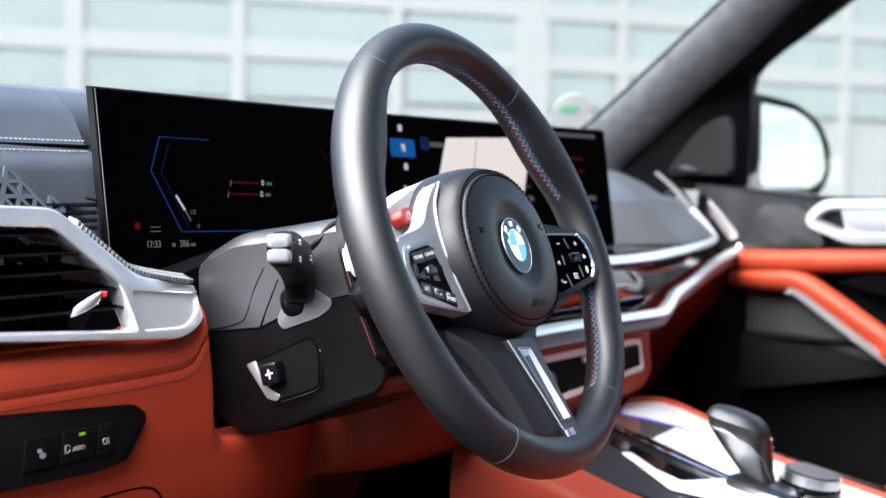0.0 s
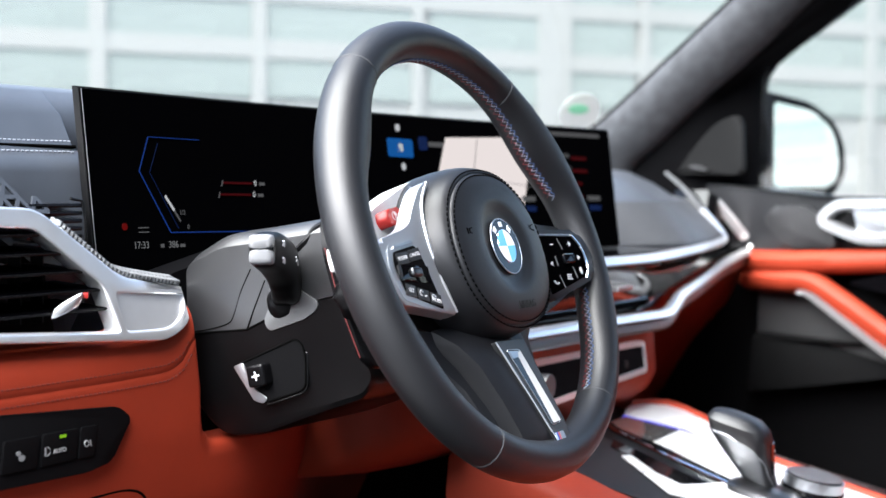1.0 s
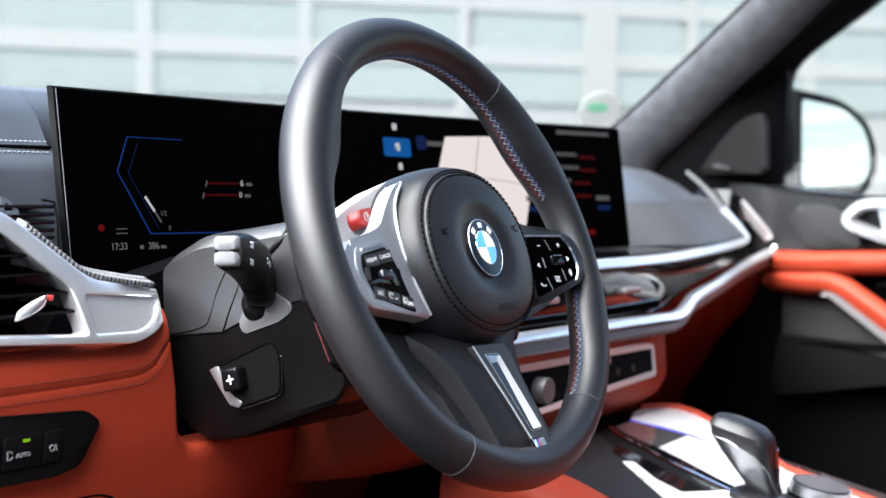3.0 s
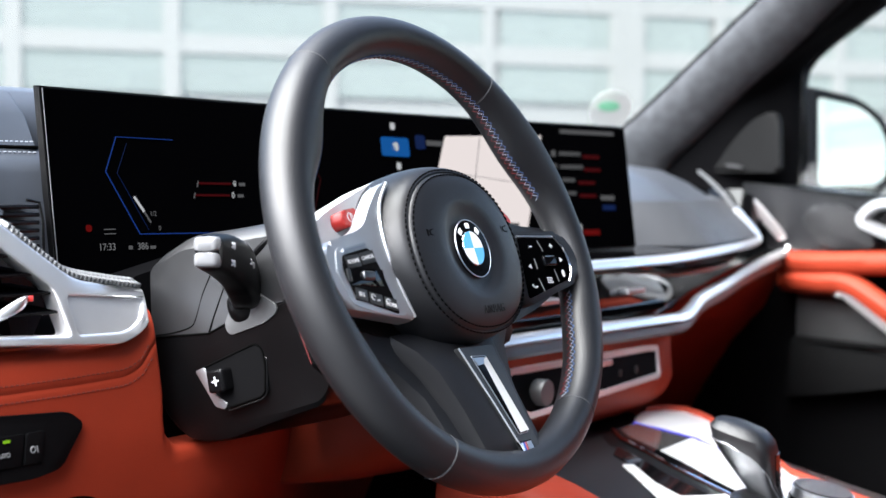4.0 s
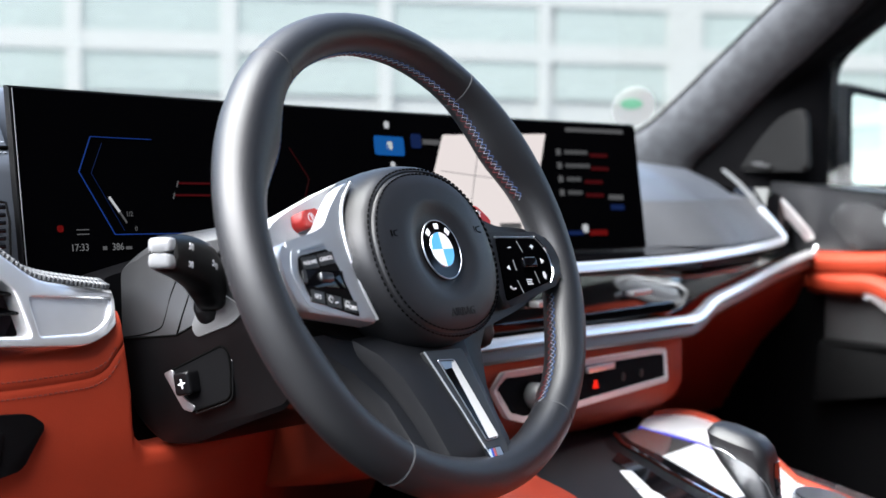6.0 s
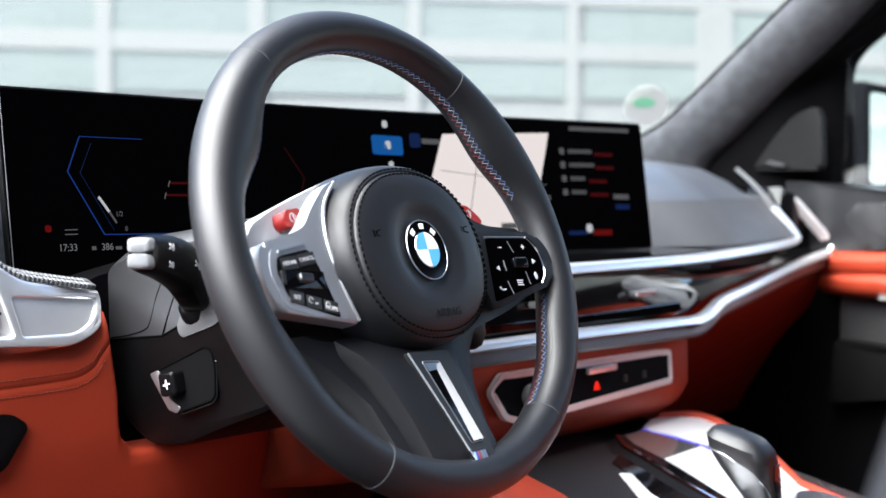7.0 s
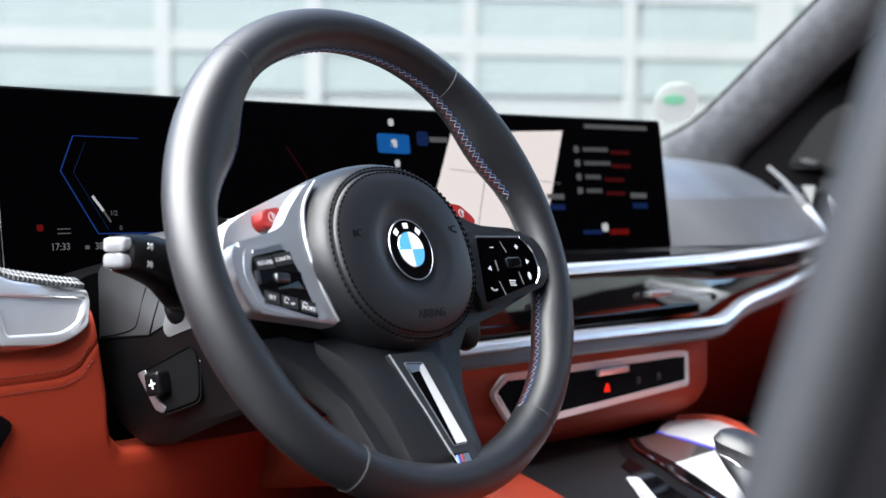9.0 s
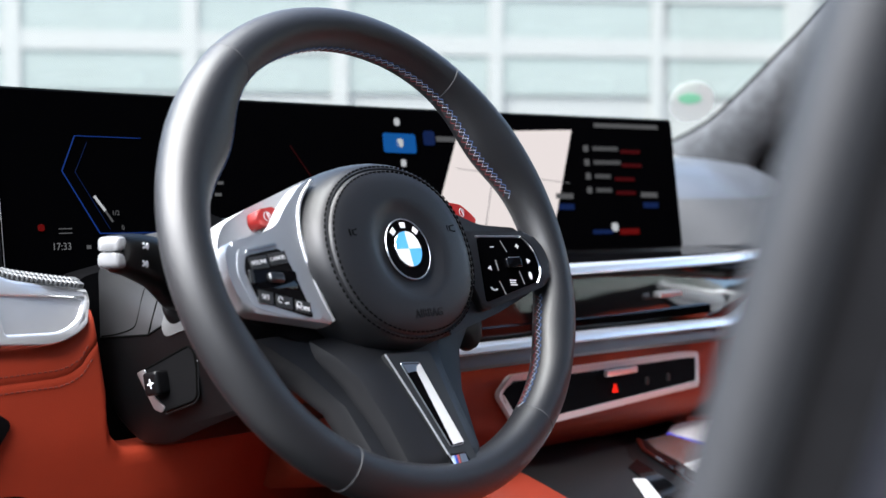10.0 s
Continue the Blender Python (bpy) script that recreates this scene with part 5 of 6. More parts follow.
# climate panel
clim = thing("climate_panel", "black climate switch panel in a bright silver frame", "switch panel", pose(0.42, 0.11, 0.93))
fo = [(0.284, 0.950), (0.264, 0.937), (0.276, 0.914), (0.298, 0.908), (0.573, 0.9185), (0.585, 0.947), (0.560, 0.9485)]
path = [Vector((x, front(x) - 0.005 + 0.3 * (z - 0.93), z)) for x, z in rounded(fo, 0.003, 3)]
part("frame", sweep(path, [(0.0030, 0.0028), (-0.0030, 0.0032), (-0.0030, -0.0028), (0.0030, -0.0028)], (0, -1, 0), True), rail_silver, clim)
PM = Matrix(((1, 0, 0, 0), (-0.012, 0.3, 1, front(0.42) + 0.0085 - 0.3 * 0.93), (0, 1, 0, 0), (0, 0, 0, 1)))
part("panel", prism(rounded(fo, 0.006, 3), 0.006, PM, base=-0.005), door_black, clim)


def clim_at(x, z, d=0.004):
    return pose(x, front(x) - d - 0.003 + 0.3 * (z - 0.93), z)


part("hazard_button", prism([(-0.0035, -0.004), (0.0035, -0.004), (0, 0.004)], 0.003, clim_at(0.427, 0.928, 0.001) @ pose(0, 0, 0, 90, 0, 0)), lamp_red, clim, "red hazard triangle")
part("display_bar", box(0.052, 0.004, 0.006, clim_at(0.440, 0.943), 0.001), silver, clim, "silver bar")
for x in (0.480, 0.520):
    part("button_mark", box(0.004, 0.003, 0.007, clim_at(x, 0.930), 0.001), button_dark, clim)
part("dial", prism(circle(0.013, 20), 0.014, clim_at(0.318, 0.928, 0.002) @ pose(0, 0, 0, 90, 0, 0), 0.002), trim_grey, clim, "dark metal volume knob")

# left vent
vent = thing("air_vent", "driver side air vent with black slats in a thick silver frame", "air vent", pose(-0.3, 0.19, 1.06))
VP = lambda x, z, d: Vector((x, 0.190 + 0.35 * (z - 1.045) + d + (0.9 * max(0.0, x + 0.128) ** 1.0 if x > -0.128 else 0.0), z))
v_out = rounded([(-0.52, 1.121), (-0.256, 1.1095), (-0.190, 1.0590), (-0.112, 1.0475), (-0.111, 1.0385), (-0.132, 1.0190), (-0.158, 1.0105), (-0.340, 1.0230), (-0.52, 1.034)], [0.004, 0.012, 0.012, 0.004, 0.006, 0.012, 0.02, 0.004, 0.004], 5)
v_open = rounded([(-0.50, 1.108), (-0.263, 1.0955), (-0.210, 1.0530), (-0.2045, 1.0205), (-0.34, 1.0290), (-0.50, 1.040)], [0.003, 0.008, 0.006, 0.004, 0.003, 0.003], 4)
v_wing = rounded([(-0.200, 1.0485), (-0.123, 1.0425), (-0.136, 1.0265), (-0.152, 1.0195), (-0.1975, 1.0205)], [0.004, 0.004, 0.008, 0.008, 0.003], 4)
part("frame", pierced(v_out, [v_open, v_wing], 0.016, VP, 0.0022, 3), silver, vent, "silver frame")
part("wing_face", pierced(rounded([(-0.206, 1.052), (-0.118, 1.046), (-0.130, 1.022), (-0.150, 1.015), (-0.203, 1.016)], 0.004), [], 0.006, lambda x, z, d: VP(x, z, d + 0.0024)), silver, vent, "shallow recessed wing face")
part("duct", prism([(-0.5, 1.105), (-0.27, 1.103), (-0.2, 1.06), (-0.19, 1.015), (-0.5, 1.02)], 0.01, Matrix(((1, 0, 0, 0), (0, 0, 1, 0.262), (0, 1, 0, 0), (0, 0, 0, 1)))), carpet, vent, "dark duct")
for k in range(5):
    z = 1.036 + 0.0135 * k
    xr = -0.206 - 1.15 * max(0, z - 1.052)
    part("slat", loft([[Vector((x, y, zz + z)) for y, zz in ((0.197 + 0.3 * (z - 1.045), 0), (0.196 + 0.3 * (z - 1.045), 0.0012), (0.198 + 0.3 * (z - 1.045), 0.0024), (0.245, 0.006), (0.245, 0.0035))] for x in (-0.5, xr)]), screen_black, vent)
    part("slat_edge", tube([(-0.5, 0.1965 + 0.3 * (z - 1.045), z + 0.0012), (xr, 0.1965 + 0.3 * (z - 1.045), z + 0.0012)], 0.0009, 6), stalk_black, vent)
tab = part("vent_tab", loft([blob(Vector((-0.2590, 0.1890, 1.0395)) + Vector((0.0115, -0.0095, 0.0080)) * q, (0.80, 0.55, 0.0), (0.15, -0.30, 0.94), 0.0050 + w, 0.0052 + w, 3.2, 20) for q, w in ((-0.25, -0.0012), (0.0, 0.0), (0.35, 0.0007), (0.7, 0.0006), (0.92, 0.0), (1.0, -0.0014), (1.03, -0.0034))]), bezel_silver, vent, "silver vent slider")
part("tab_inset", box(0.0026, 0.0050, 0.0040, pose(-0.2445, 0.1790, 1.0495, 0, 0, 35), 0.001), red_button, tab)
for k in range(12):
    x = -0.47 + 0.0215 * k
    part("fin", box(0.0012, 0.012, 0.066 if x < -0.27 else 0.05, pose(x, 0.236, 1.066 if x < -0.27 else 1.052)), black_plastic, vent)
kn = []
edge = smooth_path([(-0.236, 1.0985), (-0.206, 1.0735), (-0.188, 1.0620), (-0.150, 1.0545), (-0.114, 1.0495)], 12)
cum = [0.0]
for p, q in zip(edge, edge[1:]):
    cum.append(cum[-1] + (q - p).length)
for r in range(2):
    for k in range(34):
        d = cum[-1] * (k + 0.5 * r + 0.25) / 34.5
        x = float(np.interp(d, cum, [p.x for p in edge]))
        z = float(np.interp(d, cum, [p.y for p in edge]))
        kn.append(box(0.0029, 0.0060, 0.0040, Matrix.Translation(VP(x, z + 0.0012 + 0.0026 * r, 0.004 + 0.0055 * r)) @ pose(0, 0, 0, 25, 0, 12), 0.0006, 1))
# greyer than the silver frame: the knurling's shadow is put into its colour
tagged(part("knurled_edge", joined(kn), trim_grey, vent, "row of small knurled silver ridges, greyed for the shade on them"), kind="stuff")

# light switch panel
lights = thing("light_switch_panel", "black light switch panel with three buttons in the red dash", "switch panel", pose(-0.3, 0.187, 0.95))
YM = Matrix(((1, 0, 0, 0), (0, 0, -1, 0.1882), (0, 1, 0, 0), (0, 0, 0, 1)))
sw = rounded([(-0.362, 0.9775), (-0.33, 0.9752), (-0.29, 0.9725), (-0.25, 0.9699), (-0.206, 0.9670), (-0.192, 0.957), (-0.213, 0.928), (-0.238, 0.924), (-0.29, 0.9245), (-0.33, 0.925), (-0.362, 0.9255)], [0.002, 0.001, 0.001, 0.001, 0.006, 0.004, 0.004, 0.006, 0.001, 0.001, 0.002], 4)
part("panel", prism(sw, 0.005, YM, 0.0015), door_black, lights)
for x, w in ((-0.3035, 0.032), (-0.2675, 0.034), (-0.2405, 0.016)):
    key = part("button", prism(rounded([(x - w / 2, 0.935), (x + w / 2, 0.935), (x + w / 2 + 0.003, 0.957), (x - w / 2 + 0.003, 0.957)], 0.002, 2), 0.002, YM, 0.0007, base=0.0045), door_black, lights)
    B = YM @ pose(x, 0.945, 0.0067)
    if abs(x + 0.2675) < 0.001:
        part("lettering", lettering("AUTO", 0.0044, YM @ pose(x + 0.001, 0.944, 0.0067)), soft_print, key)
        part("lamp_mark", joined([tube([B @ Vector((-0.011 + 0.003 * math.cos(q), 0.003 * math.sin(q), 0)) for q in (-1.5, -0.7, 0, 0.7, 1.5)], 0.0005, 5), box(0.0012, 0.006, 0.0005, B @ pose(-0.0125, 0, 0))]), soft_print, key)
        part("indicator_light", box(0.006, 0.0022, 0.0008, B @ pose(0.004, 0.0085, 0), 0.0004), lamp_green, key, "green indicator")
    elif x < -0.28:
        part("symbol", joined([prism(oval(0.0028, 0.0021, 2, 14, 0.0016, -0.001), 0.0005, B), prism(oval(0.0020, 0.0016, 2, 14, -0.0012, 0.0024), 0.0005, B)]), soft_print, key)
    else:
        part("symbol", joined([tube([B @ Vector((0.0021 * math.cos(q / 2), 0.0021 * math.sin(q / 2), 0)) for q in range(13)], 0.0005, 5), box(0.0007, 0.0048, 0.0005, B @ pose(0.0038, 0, 0, 0, 0, 12))]), soft_print, key)
part("compartment_line", tube(smooth_path([(-0.5, 0.1935, 0.893), (-0.30, 0.1940, 0.899), (-0.21, 0.1942, 0.9025), (-0.178, 0.1945, 0.900), (-0.163, 0.1960, 0.890), (-0.158, 0.1995, 0.875)], 6), 0.0016, 6), thread_dark, dash)


# speaker grille and ribbed block beside the display
grille = thing("speaker_grille", "black speaker grille with a triangular lattice in the dash", "speaker", pose(-0.25, 0.26, 1.12))
part("backing", prism([(-0.5, 1.150), (-0.282, 1.143), (-0.226, 1.105), (-0.5, 1.105)], 0.004, Matrix(((1, 0, 0, 0), (0, 0.5, -0.86, 0.252 - 0.5525), (0, 0.86, 0.5, 1.105 - 0.950), (0, 0, 0, 1)))), carpet, grille)
lat = []
GM = Matrix(((1, 0, 0, 0), (0, 0.5, -0.86, 0.249 - 0.5525), (0, 0.86, 0.5, 1.105 - 0.950), (0, 0, 0, 1)))
for i in range(11):
    for j in range(4):
        x, z = -0.29 + 0.016 * i - 0.008 * (j % 2), 1.105 + 0.0125 * j
        if z < 1.140 - 0.75 * (x + 0.268):
            p, q, r = (x, z), (x + 0.016, z), (x + 0.008, z + 0.0125)
            lat += [bar2(p, q, 0.0034, 0.002, GM), bar2(p, r, 0.0034, 0.002, GM), bar2(q, r, 0.0034, 0.002, GM)]
tagged(part("lattice", joined(lat), dash_leather, grille), kind="stuff")
ribs = thing("ribbed_trim", "black ribbed trim block beside the display", "trim", pose(-0.18, 0.22, 1.08))
for k in range(7):
    z = 1.074 + 0.0058 * k
    part("rib", loft([[Vector((x, y + 0.001 * abs(x + 0.185) * 60, z + dz)) for y, dz in ((0.248, 0), (0.247, 0.0015), (0.248, 0.003), (0.27, 0.003), (0.27, 0))] for x in (-0.230, -0.215, -0.2, -0.185, -0.175)]), black_plastic, ribs)
part("rib_frame", tube([(-0.172, 0.246, 1.06), (-0.1725, 0.247, 1.10), (-0.175, 0.248, 1.1135), (-0.186, 0.249, 1.1155)], 0.0012, 6), column_black, ribs)

# ---- centre console ----
deck = lambda x, y, up=0.0: Vector((x, y, 0.846 + 0.2 * y + up))
console = thing("centre_console", "centre console with red leather sides and glossy carbon and silver deck", "console", pose(0.45, -0.2, 0.45))
part("body", loft([[deck(0.24, y, -0.006), deck(0.60, y, -0.006), Vector((0.60, y, 0.45)), Vector((0.24, y, 0.45))] for y in (-0.75, -0.4, 0.0, 0.16)]), black_plastic, console)
part("carbon_deck", loft([[deck(0.255, y, -0.003), deck(0.255, y, 0.001), deck(0.45, y, 0.001), deck(0.45, y, -0.003)] for y in (-0.5, -0.2, 0.0, 0.16)]), carbon, console, "ribbed carbon deck")
part("left_side", loft([[Vector((x0 - 0.01, y, 0.5)), deck(x0, y, -0.03), deck(x0 + 0.004, y, -0.004), deck(x0 + 0.016, y, 0.005), deck(x1 - 0.008, y, 0.006), deck(x1, y, 0.001), deck(x1 + 0.002, y, -0.02), Vector((x1, y, 0.5))] for x0, x1, y in ((0.15, 0.230, -0.6), (0.152, 0.232, -0.3), (0.155, 0.235, -0.05), (0.165, 0.245, -0.01), (0.180, 0.262, 0.03), (0.190, 0.270, 0.065), (0.197, 0.277, 0.105), (0.200, 0.280, 0.145))]), red_leather, console, "red leather console side", sharp=60)
edge_r = ((0.50, -0.6), (0.505, -0.25), (0.525, -0.07), (0.575, -0.02), (0.612, 0.034), (0.640, 0.080), (0.642, 0.104), (0.625, 0.117), (0.59, 0.126))
edge_b = ((0.43, -0.6), (0.435, -0.25), (0.455, -0.07), (0.495, -0.025), (0.535, 0.018), (0.545, 0.045), (0.538, 0.080), (0.530, 0.098), (0.530, 0.110))
part("right_side", loft([[Vector((x - 0.004, y - 0.002, 0.5)), deck(x - 0.004, y - 0.002, 0.001), deck(x + 0.002, y + 0.001, 0.0075), deck(x + 0.012, y + 0.004, 0.0065), deck(x + 0.020, y + 0.006, -0.003), deck(x + 0.022, y + 0.006, -0.04), Vector((x + 0.022, y + 0.006, 0.5))] for x, y in edge_r]), red_leather, console, "red leather console side", sharp=60)
part("right_rail", loft([[deck(bx, by, -0.004), deck(bx, by, 0.004), deck(bx * 0.8 + ax_ * 0.2, by * 0.8 + ay * 0.2, 0.0065), deck(bx * 0.45 + ax_ * 0.55, by * 0.45 + ay * 0.55, 0.0065), deck(ax_, ay, 0.003), deck(ax_, ay, -0.004)] for (ax_, ay), (bx, by) in zip(edge_r, edge_b)]), rail_silver, console, "bright silver side rail", sharp=60)
part("ambient_strip", tube([deck(x - 0.002, y - 0.001, 0.003) for x, y in edge_b[3:]], 0.0016, 6), ambient_blue, console, "thin blue light strip")
lid_l = ((0.47, 0.105), (0.447, 0.083), (0.428, 0.040), (0.412, 0.010), (0.392, -0.040), (0.37, -0.10), (0.36, -0.25), (0.355, -0.5))
lid_r = ((0.527, 0.105), (0.528, 0.085), (0.536, 0.045), (0.530, 0.012), (0.490, -0.030), (0.455, -0.075), (0.432, -0.25), (0.43, -0.5))
# lid split into mirror, white and black pieces to paint its reflections
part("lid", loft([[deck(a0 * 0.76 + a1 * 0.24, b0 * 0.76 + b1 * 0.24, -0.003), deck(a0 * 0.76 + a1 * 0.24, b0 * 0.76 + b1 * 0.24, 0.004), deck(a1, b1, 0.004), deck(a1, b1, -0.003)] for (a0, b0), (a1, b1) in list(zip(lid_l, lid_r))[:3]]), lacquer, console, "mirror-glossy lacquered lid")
part("lid_reflection", loft([[deck(a0 * 0.76 + a1 * 0.24, b0 * 0.76 + b1 * 0.24, -0.003), deck(a0 * 0.76 + a1 * 0.24, b0 * 0.76 + b1 * 0.24, 0.0042), deck(a1, b1, 0.0042), deck(a1, b1, -0.003)] for (a0, b0), (a1, b1) in list(zip(lid_l, lid_r))[2:]]), rail_silver, console, "rear of the lid with a white reflection painted on")
# a bright flat piece painted in as the deck's sky reflection
part("deck_reflection", prism(rounded([(0.370, 0.040), (0.383, 0.034), (0.350, -0.006), (0.337, -0.038), (0.395, -0.064), (0.360, -0.110), (0.315, -0.100), (0.295, -0.042)], 0.003, 3), 0.0008, Matrix(((1, 0, 0, -0.004), (0, 1, 0, 0), (0, 0.2, 1, 0.8487), (0, 0, 0, 1)))), rail_silver, console, "white reflection painted on the glossy deck")
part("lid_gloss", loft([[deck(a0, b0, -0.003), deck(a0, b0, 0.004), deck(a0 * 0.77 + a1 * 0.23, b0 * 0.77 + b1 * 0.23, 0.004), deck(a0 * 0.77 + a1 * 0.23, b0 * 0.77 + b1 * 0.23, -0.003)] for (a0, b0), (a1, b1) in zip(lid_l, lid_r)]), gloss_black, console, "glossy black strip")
part("lid_edge", tube([deck(a0, b0, 0.0045) for a0, b0 in lid_l], 0.0026, 8), chrome, console, "chrome lid edge")
part("lid_side", loft([[deck(a0 - 0.024, b0, 0.0012), deck(a0 - 0.024, b0, 0.0018), deck(a0 - 0.001, b0, 0.003), deck(a0 - 0.001, b0, 0.0005)] for a0, b0 in lid_l]), black_plastic, console)
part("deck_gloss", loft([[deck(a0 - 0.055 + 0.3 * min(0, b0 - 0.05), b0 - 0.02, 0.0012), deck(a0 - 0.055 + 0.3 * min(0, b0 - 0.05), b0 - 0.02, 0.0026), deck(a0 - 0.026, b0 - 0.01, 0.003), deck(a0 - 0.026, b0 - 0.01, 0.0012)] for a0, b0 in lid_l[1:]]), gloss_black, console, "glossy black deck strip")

gear = thing("gear_selector", "leather-topped gear selector with chrome front on the console", "gear selector", pose(0.40, -0.09, 0.83))
gs = [((0.407, -0.094, 0.828), 0.013, 0.013), ((0.404, -0.090, 0.842), 0.0145, 0.015), ((0.398, -0.084, 0.858), 0.018, 0.019), ((0.391, -0.079, 0.876), 0.0225, 0.025), ((0.386, -0.075, 0.892), 0.0245, 0.030), ((0.384, -0.073, 0.903), 0.0235, 0.030), ((0.384, -0.072, 0.910), 0.018, 0.024), ((0.385, -0.072, 0.913), 0.008, 0.012)]
gear_rows = [(Vector(c) + Vector((0.003, -0.002, -0.006)), a, b) for c, a, b in gs]


def gear_arc(row, a0, a1, k, n=12):
    c, a, b = row
    pts = []
    for i in range(n + 1):
        q = radians(a0 + (a1 - a0) * i / n)
        ca, sa = math.cos(q), math.sin(q)
        pts.append(c + Vector((1, 0, 0)) * a * k * math.copysign(abs(ca) ** (2 / 3), ca) + Vector((0.0, 0.97, 0.25)) * b * k * math.copysign(abs(sa) ** (2 / 3), sa))
    return pts


def gear_shell(rows, spans, k):
    """A curved plate laid on the selector between two angles that change with the height."""
    return loft([gear_arc(r, a0, a1, k) + gear_arc(r, a1, a0, k - 0.08) for r, (a0, a1) in zip(rows, spans)])


gear_steps = [0.25 * k for k in range(17)]
gear_fine = []
for q in gear_steps:
    lo, hi, w = gear_rows[int(q)], gear_rows[int(q) + 1], q - int(q)
    gear_fine.append((lo[0].lerp(hi[0], w), lo[1] + (hi[1] - lo[1]) * w, lo[2] + (hi[2] - lo[2]) * w))


def gear_edge(k):
    return smooth_path([gear_arc(r, g, g + 1, k, 1)[0] for r, g in zip((gear_rows[4], gear_rows[4], gear_rows[4], gear_rows[3], gear_rows[2], gear_rows[1]), (130, 152, 178, 225, 244, 259))], 6)


part("head", loft([blob(c, (1, 0, 0), (0.0, 0.97, 0.25), a, b, 3.0, 32) for c, a, b in gear_rows]), pad_leather, gear, "black leather head")
part("side_plate", gear_shell(gear_fine, [(112, float(np.interp(k, [0, 1, 2, 3, 3.6, 4], [272, 258, 243, 224, 206, 176]))) for k in gear_steps], 1.035), gear_metal, gear, "polished metal side")
part("neck", gear_shell(gear_rows[:2], [(274, 345), (260, 345)], 1.025), gear_metal, gear, "polished metal neck")
part("edge_trim", tube(gear_edge(1.035), 0.0006, 6), satin, gear, "thin satin edge")
part("button_strip", gear_shell(gear_rows[2:5], [(268, 306), (268, 306), (270, 304)], 1.03), gloss_black, gear)
for k in range(3):
    a, b = gear_rows[3], gear_rows[3 if k == 1 else 2 + 2 * (k > 1)]
    mid = ((a[0] * 0.6 + b[0] * 0.4), a[1] * 0.6 + b[1] * 0.4, a[2] * 0.6 + b[2] * 0.4)
    part("button_mark", box(0.0030, 0.0008, 0.0026, Matrix.Translation(gear_arc(mid, 287, 288, 1.035, 1)[0]) @ pose(0, 0, 0, 14, 0, 8)), soft_print, gear)
part("stitching", stitches([p + Vector((0.0006, -0.0012, 0.0022)) for p in gear_edge(1.02)], 0.0022, 0.0012, 0.0005), thread_grey, gear)
part("base", loft([blob(deck(0.39, -0.10, h), (1, 0, 0), (0, 1, 0.2), a, b, 3) for h, a, b in ((0.002, 0.030, 0.035), (0.008, 0.028, 0.033), (0.011, 0.022, 0.027))]), gear_metal, gear)

dial = thing("rotary_controller", "silver-topped round controller knob on the console", "control knob", pose(0.44, -0.135, 0.818))
DK = pose(0.436, -0.130, 0.8185, 11, 0, 0)
part("collar", prism(circle(0.030, 32), 0.0150, DK, 0.002), gloss_black, dial)
part("grip", prism(circle(0.0285, 40), 0.0095, DK, 0.002, base=0.015), satin, dial, "bright metal rim")
part("top", prism(circle(0.0262, 40), 0.0018, DK, 0.0008, base=0.0245), soft_plastic, dial, "dark satin top")

# ---- passenger door ----
door = thing("passenger_side_door", "passenger door with red armrest, silver handle and black upper trim", "car door", pose(1.27, -0.2, 0.5))
XM = Matrix(((0, 0, 1, 0), (1, 0, 0, 0), (0, 1, 0, 0), (0, 0, 0, 1)))


def dplate(name, pts, x0, x1, mat, label="", bevel=0.006, parent=None):
    return part(name, prism(pts, x1 - x0, Matrix.Translation((x0, 0, 0)) @ XM, bevel, 3), mat, parent or door, label)


dplate("inner_panel", [(0.36, 0.5), (-0.75, 0.5), (-0.75, 1.09), (0.36, 1.09)], 1.255, 1.30, door_black)
dplate("upper_trim", rounded([(0.34, 1.03), (-0.75, 1.04), (-0.75, 1.113), (0.10, 1.113), (0.25, 1.128), (0.36, 1.132)], 0.008), 1.215, 1.29, door_leather, "black upper trim", 0.010)
dplate("speaker_cover", rounded([(0.15, 1.035), (0.07, 1.035), (0.085, 1.075), (0.12, 1.098), (0.165, 1.098), (0.185, 1.075)], 0.012), 1.205, 1.217, soft_plastic, "dark speaker cover", 0.004)
def sail(name, pts, x0, x1, mat, label, bevel):
    return part(name, prism(pts, x1 - x0, Matrix.Translation((x0, 0, 0)) @ XM, bevel, 3), mat, door, label, unwarped=True)


sail("sail_panel", rounded([(0.330, 1.150), (0.296, 1.200), (0.258, 1.240), (0.214, 1.256), (0.208, 1.150)], [0.01, 0.03, 0.04, 0.02, 0.01], 5), 1.2035, 1.220, sail_grey, "dark mirror triangle", 0.008)
# the panel's soft highlight, put in as a paler raised piece
sail("sail_highlight", rounded([(0.306, 1.164), (0.296, 1.1665), (0.268, 1.159), (0.271, 1.1555), (0.296, 1.1585)], 0.003, 4), 1.198, 1.206, soft_plastic, "soft highlight painted as a grey piece", 0.003)


def arm(points, prof, mat, name, label):
    return part(name, sweep(smooth_path(points, 6), prof, (1, 0, 0)), mat, door, label)


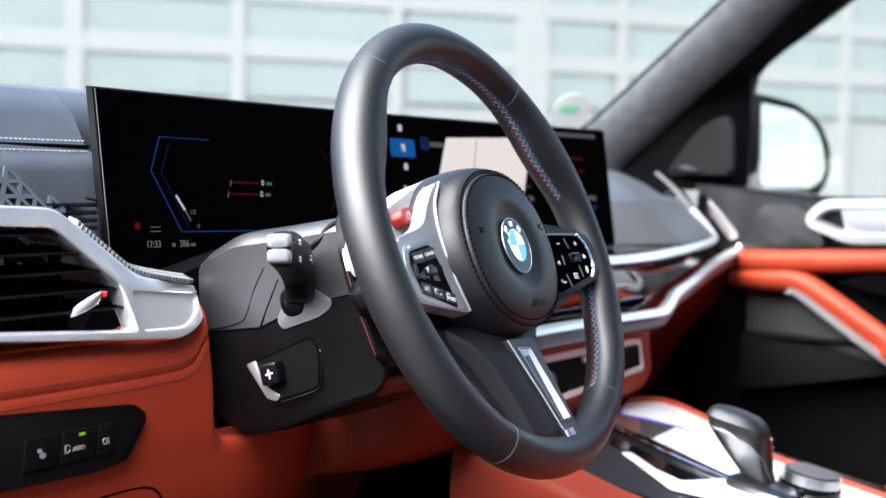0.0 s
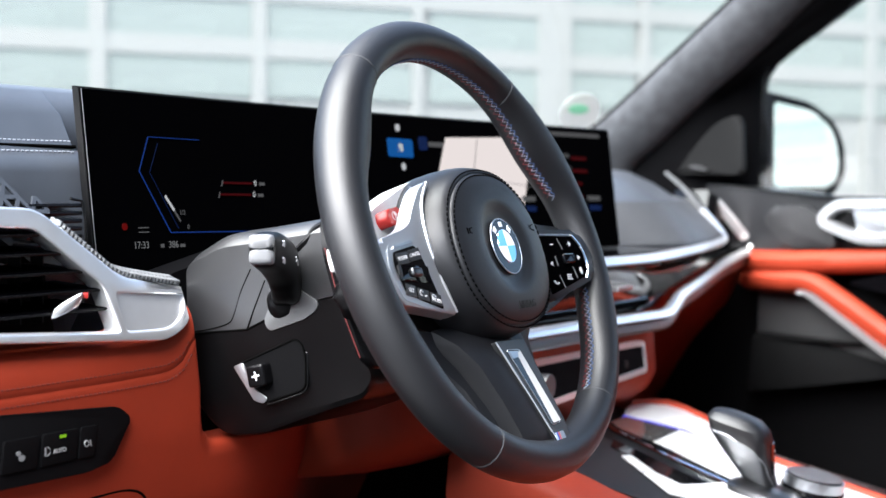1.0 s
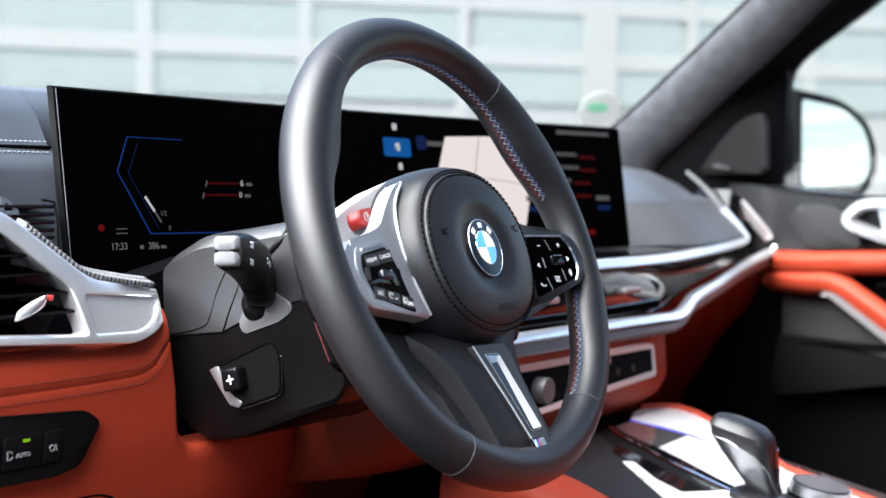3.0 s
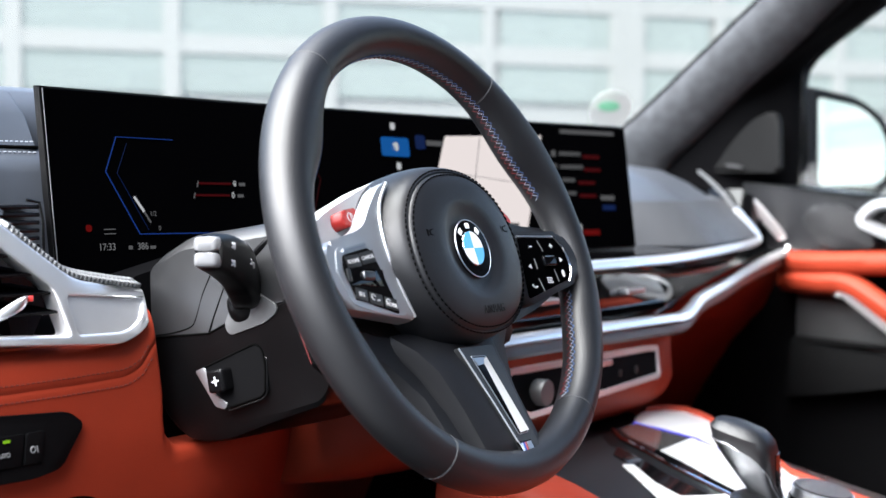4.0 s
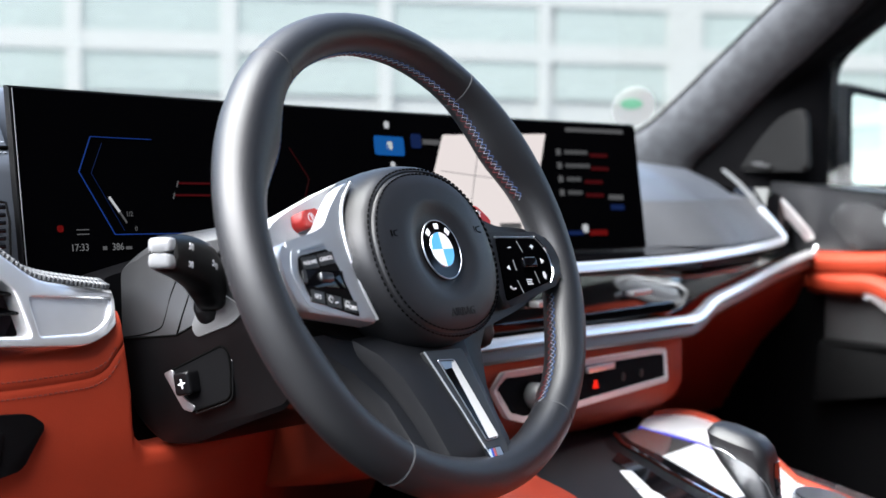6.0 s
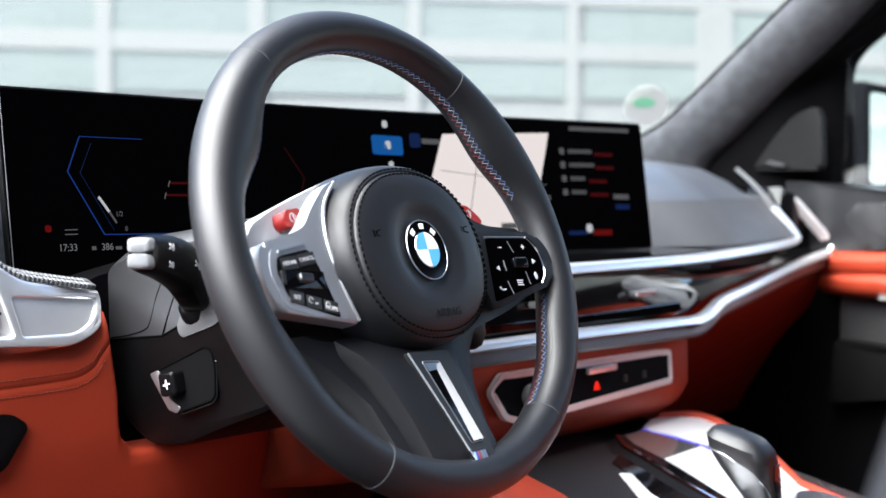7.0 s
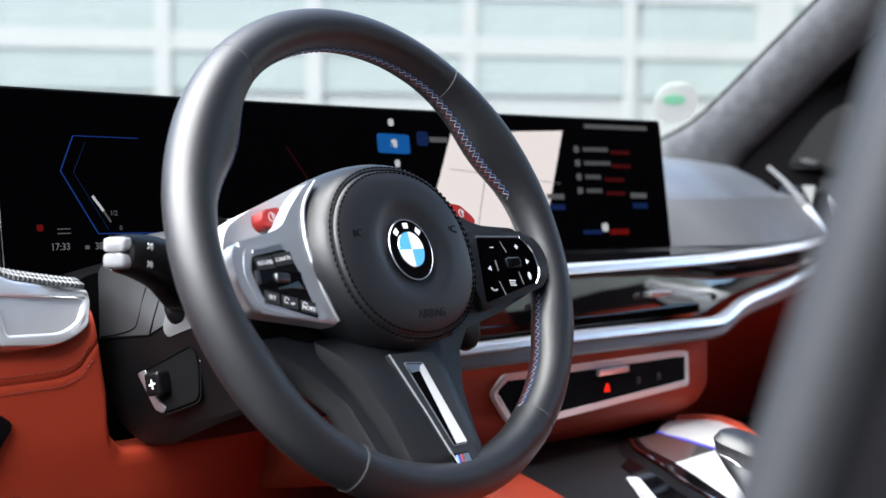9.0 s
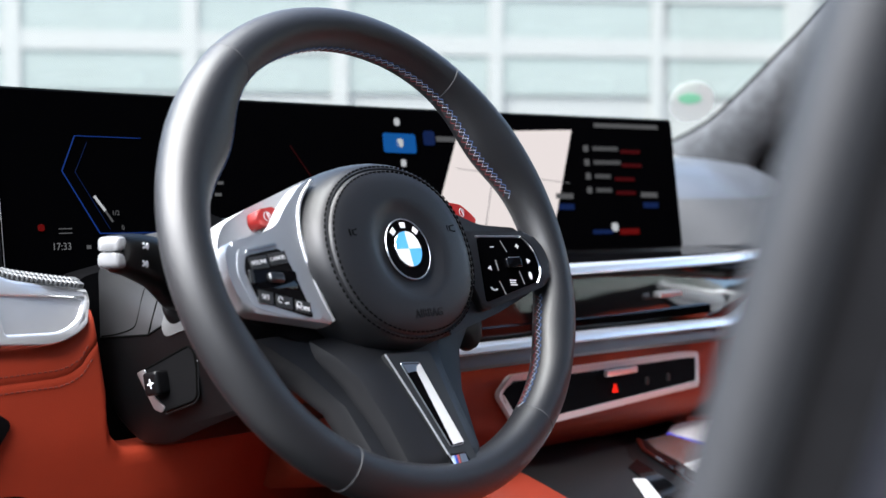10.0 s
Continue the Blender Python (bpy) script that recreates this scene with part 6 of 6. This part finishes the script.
soft = [(0.018 * math.cos(q * 0.6283), 0.024 * math.sin(q * 0.6283)) for q in range(10)]
arm([(1.225, 0.22, 1.012), (1.215, 0.15, 1.012), (1.21, 0.05, 1.016), (1.21, -0.10, 1.020), (1.21, -0.7, 1.02)], soft, red_leather, "armrest", "red leather upper roll")
arm([(1.225, 0.21, 0.986), (1.212, 0.16, 0.984), (1.205, 0.11, 0.982), (1.20, 0.06, 0.955), (1.195, -0.02, 0.905), (1.19, -0.10, 0.865), (1.19, -0.6, 0.84)], soft, red_leather, "armrest", "red leather lower roll")
arm([(1.206, 0.125, 0.975), (1.198, 0.115, 0.972), (1.19, 0.05, 0.928), (1.185, -0.02, 0.882), (1.18, -0.10, 0.84)], [(0.006, 0.012), (-0.005, 0.011), (-0.007, 0.0), (-0.005, -0.011), (0.006, -0.012)], silver, "door_pull", "silver pull handle")
dplate("carbon_inlay", [(0.20, 0.965), (0.11, 0.965), (-0.1, 0.84), (-0.2, 0.80), (0.2, 0.90)], 1.235, 1.257, carbon_weave, "carbon fibre inlay", 0.002)
dplate("lower_trim", rounded([(0.20, 0.905), (-0.05, 0.89), (-0.7, 0.90), (-0.7, 0.89), (-0.021, 0.848), (0.144, 0.821), (0.21, 0.811)], 0.01), 1.215, 1.26, sail_grey, "dark lower pocket", 0.008)
dplate("handle_recess", rounded([(0.10, 1.045), (-0.15, 1.04), (-0.15, 1.10), (0.06, 1.10)], 0.01), 1.208, 1.217, gloss_black, "black handle recess", 0.002)
hp = [Vector((1.200, y, z)) for y, z in rounded([(0.098, 1.075), (0.070, 1.102), (-0.06, 1.104), (-0.14, 1.095), (-0.12, 1.052), (0.03, 1.048)], 0.02, 4)]
part("door_handle", sweep(hp, [(0.006, 0.011), (-0.006, 0.012), (-0.010, 0.0), (-0.006, -0.012), (0.006, -0.011)], (1, 0, 0), True), bright_trim, door, "bright silver door handle")
dplate("handle_lever", rounded([(0.046, 1.096), (-0.13, 1.094), (-0.13, 1.056), (0.036, 1.056)], 0.006), 1.199, 1.21, satin, "silver pull lever", 0.003)
dplate("switch_bank", rounded([(0.055, 0.985), (-0.30, 0.90), (-0.30, 0.99), (0.0, 0.998)], 0.006), 1.205, 1.235, gloss_black, "black window switches", 0.002)

# ---- outside mirror ----
mirror = thing("wing_mirror", "black wing mirror outside the passenger door", "wing mirror", pose(1.45, 0.27, 1.13))
MN = Vector((-0.455, -0.890, 0.035)).normalized()
MR = Vector((0.890, -0.455, 0)).normalized()
MMX = Matrix((MR, MN.cross(MR), MN)).transposed().to_4x4()
MMX.translation = (1.513, 0.262, 1.210)
ol = rounded([(0.0, -0.083), (0.150, -0.081), (0.178, -0.050), (0.176, 0.000), (0.155, 0.040), (0.105, 0.070), (0.0, 0.084)], [0.014, 0.035, 0.03, 0.03, 0.04, 0.05, 0.012], 6)
part("housing", loft([[MMX @ Vector((0.085 + (x - 0.085) * k, y * k, z)) for x, y in ol] for k, z in ((1.0, 0.004), (1.03, 0.010), (1.15, 0.012), (1.25, 0.000), (1.26, -0.02), (1.14, -0.06), (0.8, -0.10), (0.4, -0.12))]), matte_black, mirror, "black housing", unwarped=True)
part("mirror_glass", prism(ol, 0.003, MMX, base=0.0045), mirror_glass, mirror, "mirror glass", unwarped=True)
part("foot", box(0.20, 0.05, 0.04, pose(1.43, 0.30, 1.112), 0.012), car_paint, mirror, unwarped=True)

# ---- windscreen sticker ----
SM = look((1.067, 0.452, 1.254), (1.067 - 0.50, 0.452 - 0.60, 1.254 - 0.45))
sticker = thing("windscreen_sticker", "round white windscreen sticker with a green centre", "sticker", SM)
part("disc", prism(circle(0.036, 32), 0.0008, Matrix.Rotation(math.pi, 4, "Y")), sticker_white, sticker, local=True, unwarped=True)
part("centre_mark", prism(oval(0.019, 0.009, 2, 24, -0.004, 0.006), 0.0006, Matrix.Rotation(math.pi, 4, "Y"), base=0.0008), sticker_green, sticker, "green centre", local=True, unwarped=True)

# ---- passenger seat ----
seat = thing("leather_seat", "red leather passenger seat", "seat", pose(0.92, -0.45, 0.45))
part("cushion", loft([[Vector((x, y, 0.55 + (z - 0.55) * k)) for x, z in ((0.63, 0.55), (0.615, 0.74), (0.63, 0.80), (0.675, 0.815), (0.73, 0.78), (1.0, 0.78), (1.06, 0.815), (1.10, 0.80), (1.12, 0.72), (1.10, 0.55))] for y, k in ((-0.10, 0.60), (-0.115, 0.76), (-0.14, 0.88), (-0.18, 0.95), (-0.25, 0.99), (-0.4, 1.0), (-0.65, 1.0))]), red_leather, seat, sharp=60)
part("backrest", loft([[Vector((x, -0.62 - 0.25 * (z - 0.75) + d, z)) for x, d in ((0.70, 0.0), (0.72, 0.07), (0.78, 0.06), (0.82, 0.02), (1.0, 0.02), (1.04, 0.06), (1.10, 0.07), (1.12, 0.0), (1.1, -0.1), (0.72, -0.1))] for z in (0.7, 0.8, 1.0, 1.2, 1.3)]), red_leather, seat, sharp=60)
dseat = thing("leather_seat", "black leather driver's seat", "seat", pose(0.0, -0.45, 0.5))
part("cushion", loft([[Vector((x, y, z)) for x, z in ((-0.25, 0.50), (-0.26, 0.68), (-0.24, 0.73), (-0.20, 0.73), (-0.15, 0.70), (0.12, 0.70), (0.17, 0.73), (0.20, 0.72), (0.21, 0.65), (0.2, 0.50))] for y in (-0.22, -0.28, -0.5, -0.75)]), door_leather, dseat, sharp=60)
# backrest out of view, added to block light on the wheel from behind
part("backrest", loft([[Vector((x, -0.66 - 0.30 * (z - 0.75) + d, z)) for x, d in ((-0.21, 0.0), (-0.20, 0.07), (-0.14, 0.06), (-0.10, 0.02), (0.10, 0.02), (0.14, 0.06), (0.20, 0.07), (0.21, 0.0), (0.19, -0.1), (-0.19, -0.1))] for z in (0.66, 0.8, 1.0, 1.2, 1.32)]), door_leather, dseat, sharp=60, unwarped=True)
